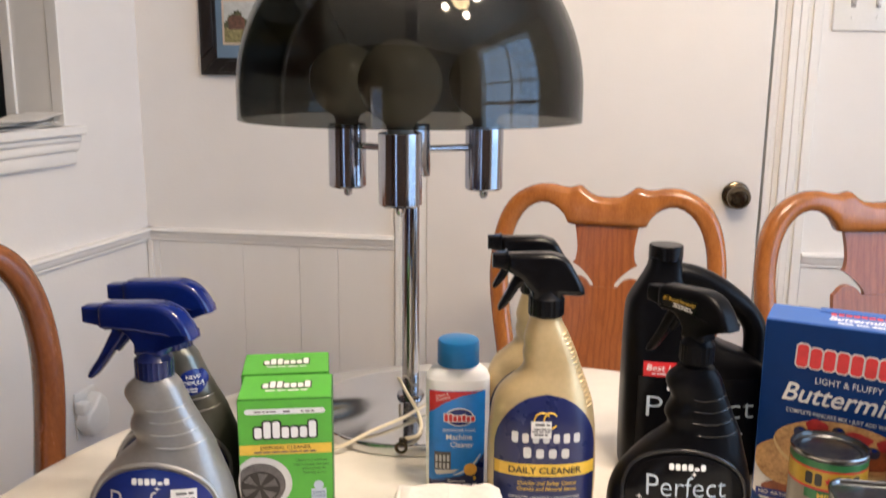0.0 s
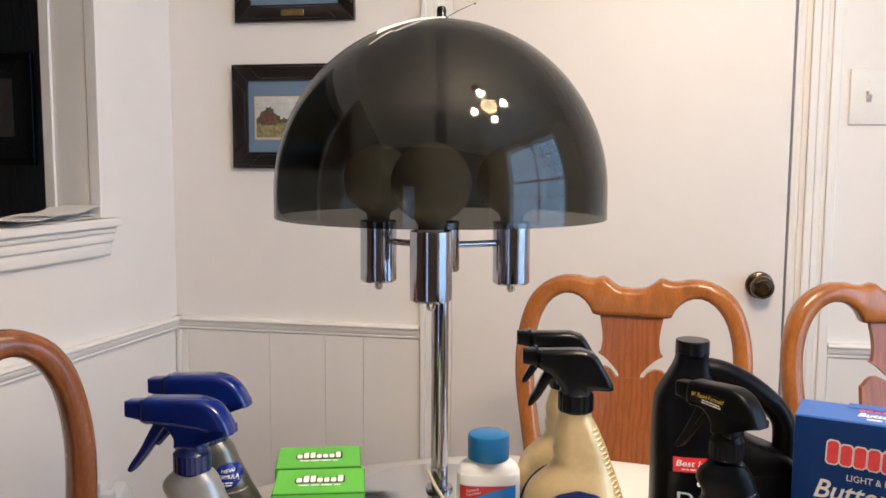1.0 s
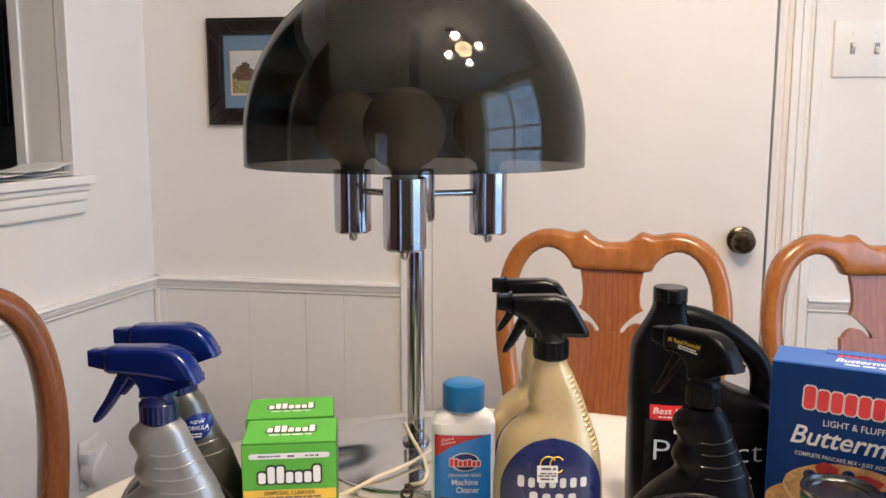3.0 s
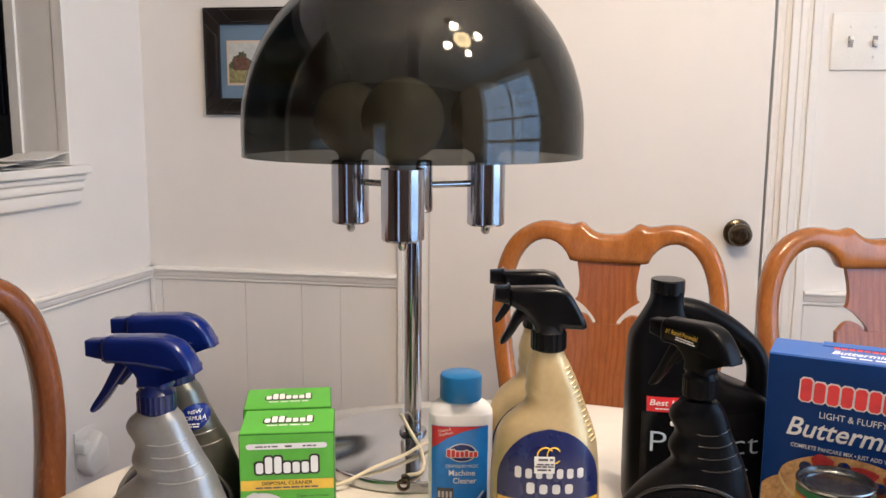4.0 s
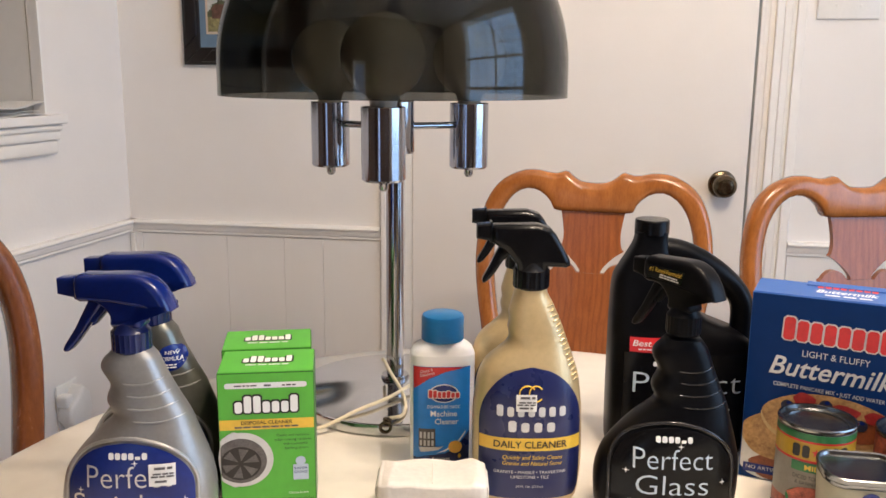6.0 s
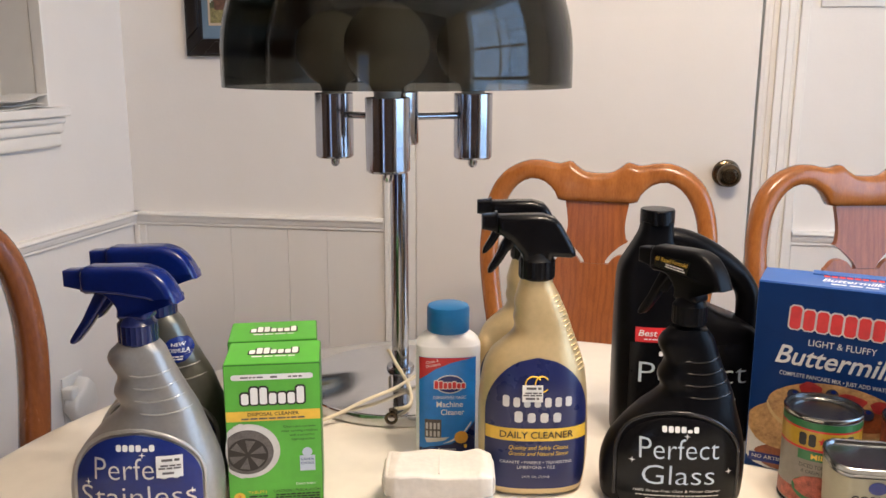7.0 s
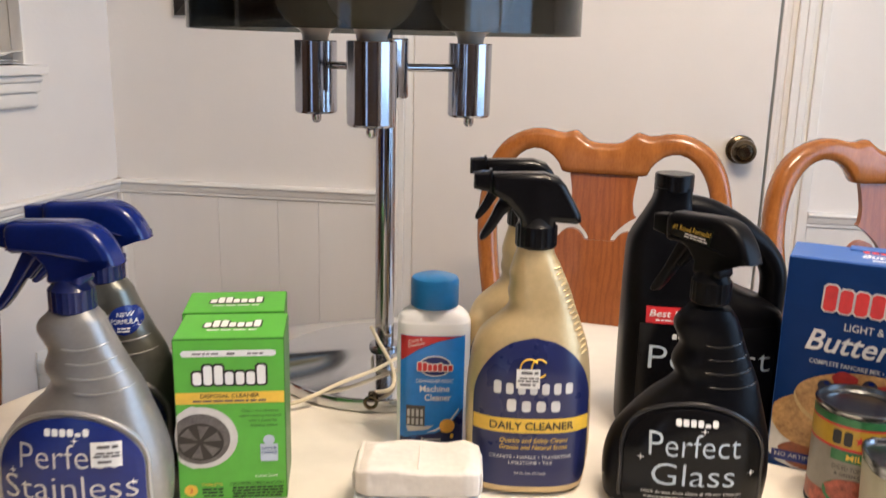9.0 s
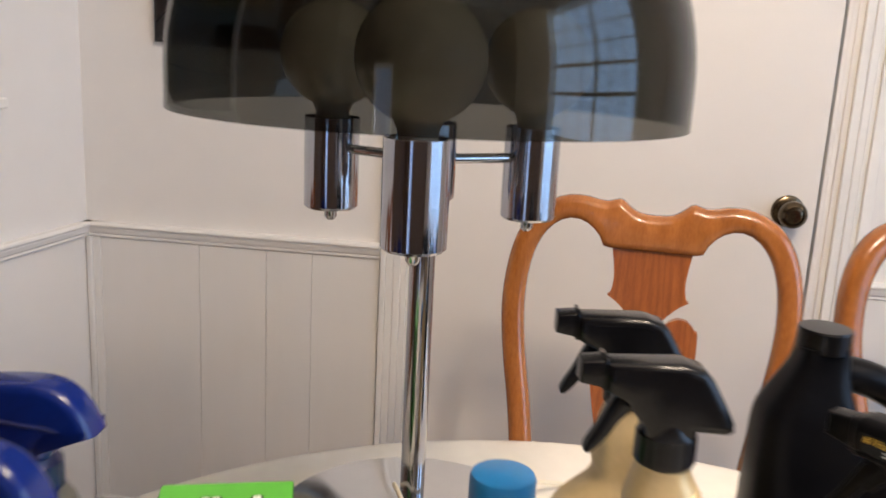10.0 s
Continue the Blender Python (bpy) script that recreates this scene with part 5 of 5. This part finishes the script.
    words("yellow_disc", disc(-0.0335, 0.0100, 0.0052), F0, 0.0005, BAND, fr)
    words("printed_text", lettering("3", -0.0335, 0.0078, 0.0050), F0, 0.0009, RED, fr)
    words("printed_text", lettering("CAUTION | PRECAUCIÓN", 0.019, 0.0138, 0.0026, 0.043), F0, 0.0006, INK, fr)
    words("small_print", merge(fine(-0.001, 0.040, 0.0105, 0.0014, 4, 1.9, 7), fine(-0.025, -0.008, 0.0098, 0.0015, 3, 2, 8)), F0, 0.0006, INK, fr)
    # lid panel
    lid = mesh("lid", *prism([(-w / 2 + 0.001, 0.001), (w / 2 - 0.001, 0.001), (w / 2 - 0.001, d - 0.001), (-w / 2 + 0.001, d - 0.001)], hgt, hgt + 0.0007), GREEN, t, 0, "tucked top flap")
    lid.data.transform(Matrix(((1, 0, 0, 0), (0, 0, 1, 0), (0, 1, 0, 0), (0, 0, 0, 1))))
    up = lambda vf, k: ([(x, z, hgt + 0.0009 + k) for x, z in vf[0]], vf[1])
    for d1, d2 in zip(blocks(-0.023, 0.023, 0.026, 0.017, tall, 0.0015), strokes(-0.023, 0.023, 0.026, 0.017, tall)):
        mesh("brand_mark", *up(d1, 0.0), INK, lid)
        mesh("brand_mark", *up(d2, 0.0005), WHITE, lid)
    mesh("small_print", *up(fine(-0.020, 0.020, 0.0185, 0.0028, 1, 2, 3), 0.0), WHITE, lid)
    return t


green_box(pose(-0.1450, 0.760, T, 0, 0, 6.5) @ Matrix.Diagonal((1, 1, 0.98, 1)), "green carton of disposal cleaner tablets with drain picture")
green_box(pose(-0.1560, 0.8265, T, 0, 0, 8) @ Matrix.Diagonal((1, 1, 0.98, 1)), "green carton of disposal cleaner behind its twin")

# blue pancake mix box
kw, kd, kh = 0.152, 0.063, 0.1955
kb, kf, K0 = carton("pancake_mix_box", pose(0.3225, 0.842, T, 0, 0, -27) @ pose(kw / 2, 0, 0), "blue pancake mix box with pictured pancakes and berries", "box", kw, kd, kh, CARDBLUE, LIGHTBLUE)
X = lambda s: -kw / 2 + s
ell = lambda cx, cz, rx, rz, n=28, wob=0.0: flat2([(max(X(0.001), min(kw / 2 - 0.001, cx + rx * (1 + wob * math.sin(5 * 2 * math.pi * i / n)) * math.cos(2 * math.pi * i / n))), max(0.001, cz + rz * (1 + wob * math.cos(3 * 2 * math.pi * i / n)) * math.sin(2 * math.pi * i / n))) for i in range(n)])
ktall = (1.12, 1, 1, 1, 1, 1, 1, 1.12)
brand(blocks(X(0.030), X(0.128), 0.1515, 0.0205, ktall, 0.0014, -2, 0.84), K0, 0.0004, SILK, kf)
brand(strokes(X(0.030), X(0.128), 0.1515, 0.0205, ktall, -2, 0.84), K0, 0.0009, RED, kf)
words("printed_text", lettering("LIGHT & FLUFFY", X(0.080), 0.1360, 0.0066, 0.060, 0, 0.0, "CENTER", -1.5), K0, 0.0005, SILK, kf)
words("printed_text", lettering("Buttermilk", X(0.021), 0.1155, 0.0195, 0.112, 0.28, 0.012, "LEFT", -2), K0, 0.0006, SILK, kf)
words("printed_text", lettering("COMPLETE PANCAKE MIX • JUST ADD WATER", X(0.026), 0.1030, 0.0042, 0.100, 0, 0.008, "LEFT", -2), K0, 0.0005, SILK, kf)
words("plate_print", ell(X(0.075), 0.030, 0.085, 0.040), K0, 0.0003, SILK, kf)
words("pancake_edge_print", ell(X(0.052), 0.0485, 0.053, 0.0265, 40, 0.02), K0, 0.0005, PEDGE, kf)
words("pancake_print", ell(X(0.052), 0.052, 0.052, 0.026, 40, 0.02), K0, 0.0006, PANCAKE, kf)
words("syrup_print", ell(X(0.040), 0.016, 0.030, 0.014, 40, 0.08), K0, 0.0007, SYRUP, kf)
words("pancake_print", ell(X(0.036), 0.044, 0.033, 0.020, 40, 0.02), K0, 0.0009, PANCAKE, kf)
words("pancake_edge_print", ell(X(0.078), 0.0695, 0.061, 0.0275, 40, 0.02), K0, 0.0010, PEDGE, kf)
words("pancake_print", ell(X(0.078), 0.073, 0.060, 0.027, 40, 0.02), K0, 0.0011, PANCAKE, kf)
words("syrup_print", ell(X(0.095), 0.068, 0.034, 0.014, 40, 0.10), K0, 0.0014, SYRUP, kf)
for cx, cz, rx, rz in ((0.056, 0.086, 0.012, 0.0085), (0.066, 0.078, 0.009, 0.008), (0.092, 0.080, 0.017, 0.0075), (0.120, 0.078, 0.012, 0.007)):
    words("strawberry_print", ell(X(cx), cz + 0.006, rx * 0.85, rz * 0.9, 18, 0.10), K0, 0.0018, STRAW, kf)
for cx, cz, r in ((0.041, 0.0785, 0.0066), (0.070, 0.0775, 0.0078), (0.0755, 0.0840, 0.0066), (0.0835, 0.0725, 0.0070), (0.1075, 0.0690, 0.0068), (0.131, 0.071, 0.0070)):
    words("blueberry_print", ell(X(cx), cz + 0.006, r * 0.92, r * 0.85, 18), K0, 0.0022, BERRY, kf)
    words("blueberry_crown", ell(X(cx + 0.001), cz + 0.006 + r * 0.45, r * 0.35, r * 0.25, 10), K0, 0.0026, LBLUE, kf)
words("claim_bar", bar(X(0.004), X(0.060), 0.007, 0.0165), K0, 0.0012, LBLUE, kf)
words("printed_text", lettering("NO ARTIFICIAL", X(0.007), 0.0108, 0.0040, 0.042, 0, 0, "LEFT"), K0, 0.0016, SILK, kf)
klid = mesh("lid", *cbox(-kw / 2 + 0.0008, kw / 2 - 0.0008, 0.0008, kd - 0.0008, kh - 0.0002, kh + 0.0008, 0.0003, 1), LIGHTBLUE, kb, 0, "light blue top flap")
up = lambda vf, k: ([(x, z, kh + 0.0010 + k) for x, z in vf[0]], vf[1])
for d1 in strokes(-0.020, 0.036, 0.041, 0.011, ktall):
    mesh("brand_mark", *up(d1, 0.0), RED, klid)
mesh("printed_text", *up(lettering("Buttermilk", 0.008, 0.022, 0.013, 0.056, 0.28, 0.02), 0.0), WHITE, klid)
mesh("small_print", *up(fine(-0.012, 0.030, 0.011, 0.004, 1, 2, 3), 0.0), WHITE, klid)
mesh("glue_tab", *moved(cbox(-0.03, 0.045, 0, 0.012, 0, 0.0012, 0.0004, 1), pose(0, kd - 0.014, kh + 0.0008, 5, 0, 0)), LIGHTBLUE, klid)

# white wrapped bar on a small white box
sbx = thing("small_box", pose(0.0055, 0.722, T, 0, 0, 0.5), "small plain white cardboard box under a wrapped bar", "box")
mesh("body", *cbox(-0.0485, 0.0485, 0, 0.072, 0, 0.0225, 0.0008), PAPER, sbx)
mesh("lid", *cbox(-0.0495, 0.0495, -0.001, 0.073, 0.0150, 0.0240, 0.0008), WPLAST, sbx)
b = bmesh.new()
bmesh.ops.create_cube(b, size=1)
bmesh.ops.bevel(b, geom=b.edges[:], offset=0.16, segments=5, affect="EDGES", profile=0.6)
bmesh.ops.subdivide_edges(b, edges=b.edges[:], cuts=4, use_grid_fill=True)
for p in b.verts:
    q = Vector((p.co.x * 0.098, p.co.y * 0.054, p.co.z * 0.0235))
    q += Vector((0.2, 0.6, 1)) * (0.0016 * noise.noise(Vector((q.x * 60, q.y * 45, q.z * 60))) + 0.0022 * abs(noise.noise(Vector((q.x * 30 + 3, q.y * 85, q.z * 40)))) - 0.0016 * abs(noise.noise(Vector((q.x * 90, q.y * 40 + 7, q.z * 60)))))
    q.z += 0.0010 * abs(math.sin(q.x * 210)) * (q.z > 0) * (abs(q.x) > 0.03)
    p.co = q
wb = [p.co.copy() for p in b.verts], [tuple(q.index for q in f.verts) for f in b.faces]
b.free()
bar_ = thing("wrapped_bar", pose(0.006, 0.7485, T + 0.0242 + 0.0121, 0, 0, -1.5), "soap bar wrapped in creased white paper", "soap bar")
mesh("wrapper", *wb, BARP, bar_, 60)
for s in (-1, 1):
    mesh("folded_end", *prism([(s * 0.0490, -0.009), (s * 0.0506, -0.007), (s * 0.0508, 0.005), (s * 0.0490, 0.008)], -0.020, 0.018, 0.0006, 1), BARP, bar_, 0, "folded paper end")
mesh("paper_seam", *cbox(0.0, 0.0010, -0.022, 0.022, 0.0112, 0.0124, 0.0003), BARP, bar_)

# white bottle of machine cleaner
gb = thing("cleaner_bottle", pose(0.0162, 0.869, T, 0, 0, 1.5) @ Matrix.Diagonal((1, 1, 1.003, 1)), "white bottle with blue cap and blue dishwasher-cleaner label", "bottle")
GR = [(0, -0.024, 0.024, 0.014), (0.002, -0.0275, 0.0275, 0.017), (0.008, -0.0295, 0.0295, 0.0185), (0.05, -0.030, 0.030, 0.019), (0.116, -0.030, 0.030, 0.019), (0.124, -0.0292, 0.0292, 0.0188), (0.1295, -0.0262, 0.0262, 0.0180), (0.1335, -0.0205, 0.0205, 0.0172), (0.136, -0.0172, 0.0172, 0.0162), (0.142, -0.0165, 0.0165, 0.0158)]
GR = [(z, l * 1.11, r * 1.11, d * 1.05) for z, l, r, d in GR]
ghul = Hull(GR, 3.2)
mesh("bottle", *ghul.vf(), WBOTT, gb, 50)
cap = []
for r, z in ((0.0205, 0.1365), (0.0215, 0.1375), (0.0215, 0.1600), (0.0205, 0.1625), (0.0180, 0.1635), (0.0, 0.1637)):
    cap.append([(r * (1 + (0.012 if j % 2 and z < 0.161 else 0)) * math.cos(2 * math.pi * j / 72), r * (1 + (0.012 if j % 2 and z < 0.161 else 0)) * math.sin(2 * math.pi * j / 72), z) for j in range(72)])
mesh("cap", *rings(cap), CAPBLUE, gb, 30, "blue screw cap")
gf = ghul.front
gl2 = mesh("label", *onto(gf, patch(lambda z: 0.0288, 0.006, 0.1130, -0.0012, 18, 10), 0.0006), CYAN, gb, 50, "blue printed label")
words("red_corner", fill([(-0.0298, 0.1128), (0.026, 0.1128), (0.004, 0.1085), (-0.014, 0.1010), (-0.0298, 0.0890)]), gf, 0.0011, RED, gl2)
words("printed_text", merge(lettering("Cleans &", -0.0165, 0.1062, 0.0030, 0.013, 0.1, 0, "CENTER", 14), lettering("Disinfects", -0.0155, 0.1022, 0.0030, 0.015, 0.1, 0, "CENTER", 14)), gf, 0.0016, WHITE, gl2)
words("brand_oval", ell(0.001, 0.0850, 0.0150, 0.0100), gf, 0.0011, WHITE, gl2)
words("brand_oval", ell(0.001, 0.0850, 0.0138, 0.0088), gf, 0.0015, LBLUE, gl2)
brand(blocks(-0.0150, 0.0170, 0.0808, 0.0078, (1.05, 1, 0.8, 0.8, 0.9, 0.7, 0.7), 0.0009), gf, 0.0020, WHITE, gl2)
brand(strokes(-0.0150, 0.0170, 0.0808, 0.0078, (1.05, 1, 0.8, 0.8, 0.9, 0.7, 0.7)), gf, 0.0024, RED, gl2)
words("printed_text", lettering("DISHWASHER MAGIC", 0.001, 0.0690, 0.0036, 0.034, 0.15), gf, 0.0012, WHITE, gl2)
words("printed_text", lettering("Machine", 0.001, 0.0605, 0.0062, 0.027, 0, 0.012), gf, 0.0012, WHITE, gl2)
words("printed_text", lettering("Cleaner", 0.004, 0.0520, 0.0062, 0.024, 0, 0.012), gf, 0.0012, WHITE, gl2)
words("navy_foot", fill([(-0.0298, 0.0062), (0.0272, 0.0062), (0.0272, 0.044), (0.014, 0.026), (0.0, 0.0185), (-0.0298, 0.0160)]), gf, 0.0010, NAVY, gl2)
words("picture_machine", bar(-0.0245, -0.0075, 0.0270, 0.0470), gf, 0.0014, DIM, gl2)
words("picture_racks", merge(*[bar(-0.0235 + 0.004 * i, -0.0212 + 0.004 * i, 0.0365, 0.0435) for i in range(4)], *[bar(-0.0235 + 0.004 * i, -0.0212 + 0.004 * i, 0.0285, 0.0345) for i in range(4)]), gf, 0.0018, SILK, gl2)
words("picture_door", fill([(-0.0225, 0.0215), (-0.0045, 0.0240), (0.0010, 0.0280), (-0.0085, 0.0272), (-0.0245, 0.0268)]), gf, 0.0019, SILK, gl2)
words("swoosh", fill([(0.0235, 0.0445), (0.0235, 0.0420), (0.014, 0.0285), (0.001, 0.0215), (-0.006, 0.0205), (0.002, 0.0240), (0.014, 0.0318)]), gf, 0.0016, WHITE, gl2)
words("lemon_print", disc(0.0130, 0.0275, 0.0070), gf, 0.0021, ORANGE, gl2)
words("lemon_drop", disc(0.0175, 0.0175, 0.0015, 0.0025), gf, 0.0021, BAND, gl2)
words("printed_text", lettering("Removes", -0.0015, 0.0128, 0.0034, 0.018), gf, 0.0014, WHITE, gl2)
words("small_print", fine(-0.022, 0.020, 0.0092, 0.0018, 1, 2, 4), gf, 0.0014, WHITE, gl2)


# ---- cans ----
def round_can(m, label, r, hgt, wrap):
    t = thing("food_can", m, label, "can", "cans on the table")
    prof = [(0.0, 0.001), (r - 0.003, 0.001), (r - 0.0005, 0.0002), (r + 0.0005, 0.0012), (r + 0.0005, 0.0028), (r - 0.0008, 0.0040), (r - 0.0008, hgt - 0.0050), (r + 0.0006, hgt - 0.0036), (r + 0.0010, hgt - 0.0014), (r + 0.0002, hgt - 0.0002), (r - 0.0016, hgt - 0.0004), (r - 0.0022, hgt - 0.0042), (r - 0.0060, hgt - 0.0052), (r - 0.0075, hgt - 0.0044), (r - 0.0120, hgt - 0.0044), (0.0, hgt - 0.0044)]
    mesh("tin", *lathe(prof, 56), STEEL, t, 35, "bare tin with rolled rim")
    w = mesh("wrapper", *lathe([(r - 0.0003, 0.0045), (r, 0.0048), (r, hgt - 0.0058), (r - 0.0003, hgt - 0.0055)], 56), wrap, t, 35, "printed paper wrapper")
    return t, w, (lambda x, z: -math.sqrt(max(1e-9, r * r - x * x)))


CANRED = mat("tomato_print", (0.34, 0.03, 0.02), 0.4, 0, 0.35, 160, 0, 0, 0, (0.42, 0.10, 0.06))
CANW = mat("can_wrapper_cream", (0.29, 0.265, 0.225), 0.35, 0, 0.06, 30)
CYEL = mat("can_yellow", (0.52, 0.32, 0.03), 0.35, 0, 0.06, 40)
CGREEN = mat("can_green", (0.02, 0.16, 0.05), 0.35, 0, 0.1, 40)
cr, chh = 0.0340, 0.0890
can, cw, cf = round_can(pose(0.3655, 0.7720, T, 0, 0, -24) @ Matrix.Diagonal((1, 1, 1.045, 1)), "food can with yellow, green and red tomato label", cr, chh, CANW)
belt = lambda z0, z1, k=0.0004, n=28: ([((cr + k) * math.sin(-1.5 + 3.0 * i / n), -(cr + k) * math.cos(-1.5 + 3.0 * i / n), z) for z in (z0, z1) for i in range(n + 1)], [(i, i + 1, n + 2 + i, n + 1 + i) for i in range(n)])
mesh("green_band", *belt(0.0770, 0.0835), CGREEN, cw)
mesh("red_band", *belt(0.0752, 0.0770), RED, cw)
mesh("yellow_band", *belt(0.0595, 0.0752), CYEL, cw)
mesh("red_band", *belt(0.0575, 0.0595), RED, cw)
brand(strokes(-0.020, -0.004, 0.0615, 0.0115, (1, 1), slim=0.78), cf, 0.0009, INK, cw)
brand(strokes(0.006, 0.027, 0.0615, 0.0115, (1, 1, 1), slim=0.78), cf, 0.0009, INK, cw)
words("star", flat2([(0.0008 + (0.0042 if i % 2 == 0 else 0.0017) * math.sin(math.pi * i / 5), 0.0672 + (0.0042 if i % 2 == 0 else 0.0017) * math.cos(math.pi * i / 5)) for i in range(10)]), cf, 0.0010, RED, cw)
words("green_ribbon", patch(lambda z: 0.019, 0.0485, 0.0570, 0.0, 12, 2), cf, 0.0007, CGREEN, cw)
words("printed_text", lettering("MILD", 0.001, 0.0505, 0.0048, 0.018, 0, 0.02), cf, 0.0012, BAND, cw)
words("printed_text", merge(lettering("DICED TOMATOES", 0.0, 0.0415, 0.0038, 0.034), lettering("& GREEN CHILIES", 0.0, 0.0365, 0.0032, 0.030)), cf, 0.0009, INK, cw)
mesh("tomato_band", *belt(0.006, 0.020), CANRED, cw)
words("tomato_bowl", disc(0.0, 0.022, 0.022, 0.013, 12, 12), cf, 0.0009, CGREEN, cw)
words("tomato_print", disc(0.0, 0.024, 0.0205, 0.0110, 12, 12, 0.05), cf, 0.0013, CANRED, cw)
round_can(pose(0.4480, 0.750, T), "food can with plain red tomato label", cr, chh, CANRED)

# oblong meat tin
tin = thing("meat_tin", pose(0.3715, 0.697, T, 0, 0, -10) @ Matrix.Diagonal((0.68, 1, 0.96, 1)), "oblong meat tin with cream label and rolled rim", "can")
obl = lambda wx, dy, z, n=9: [(cx + math.cos(a) * rr, cy + math.sin(a) * rr, z) for rr in (min(wx, dy) * 0.75,) for cx, cy, a0 in ((wx - rr, dy - rr, 0), (-wx + rr, dy - rr, 0.5), (-wx + rr, -dy + rr, 1), (wx - rr, -dy + rr, 1.5)) for a in [math.pi * (a0 + 0.5 * i / n) for i in range(n + 1)]]
mesh("tin", *rings([obl(0.0440, 0.0265, 0.0), obl(0.0455, 0.028, 0.0015), obl(0.0455, 0.028, 0.004), obl(0.0440, 0.0265, 0.006), obl(0.0485, 0.0290, 0.0765), obl(0.0505, 0.0308, 0.0785), obl(0.0505, 0.0308, 0.0820), obl(0.0490, 0.0296, 0.0830), obl(0.0470, 0.0276, 0.0822), obl(0.0460, 0.0266, 0.0795), obl(0.030, 0.013, 0.0797)]), STEEL, tin, 40, "tapered silver tin")
lab = mesh("wrapper", *rings([[p for p in obl(0.0446, 0.0271, 0.009)], [p for p in obl(0.0489, 0.0294, 0.0735)]]), CREAM, tin, 40, "cream paper label")
tf = lambda x, z: -(0.0271 + 0.0023 * (z - 0.009) / 0.0645) - 0.0002
words("brand_oval", ell(0.0, 0.0655, 0.0110, 0.0060), tf, 0.0006, LBLUE, lab)
words("printed_text", lettering("CORNED", 0.0, 0.0490, 0.0090, 0.060, 0, 0.015), tf, 0.0006, INK, lab)
words("printed_text", lettering("BEEF", 0.0, 0.0365, 0.0090, 0.038, 0, 0.015), tf, 0.0006, INK, lab)
words("small_print", fine(-0.020, 0.020, 0.0245, 0.002, 1, 2, 3), tf, 0.0006, DIM, lab)
words("green_foot", bar(-0.0255, 0.0255, 0.010, 0.0195), tf, 0.0006, CGREEN, lab)

# small white lid near the glass cleaner
ob = mesh("white_lid", *lathe([(0.0, 0.0), (0.040, 0.0), (0.042, 0.002), (0.042, 0.008), (0.040, 0.0105), (0.034, 0.012), (0.0, 0.012)], 40), WPLAST, None, 40)
ob.matrix_world = pose(0.142, 0.698, T)
tagged(ob, "round white plastic lid lying on the tablecloth", "lid")
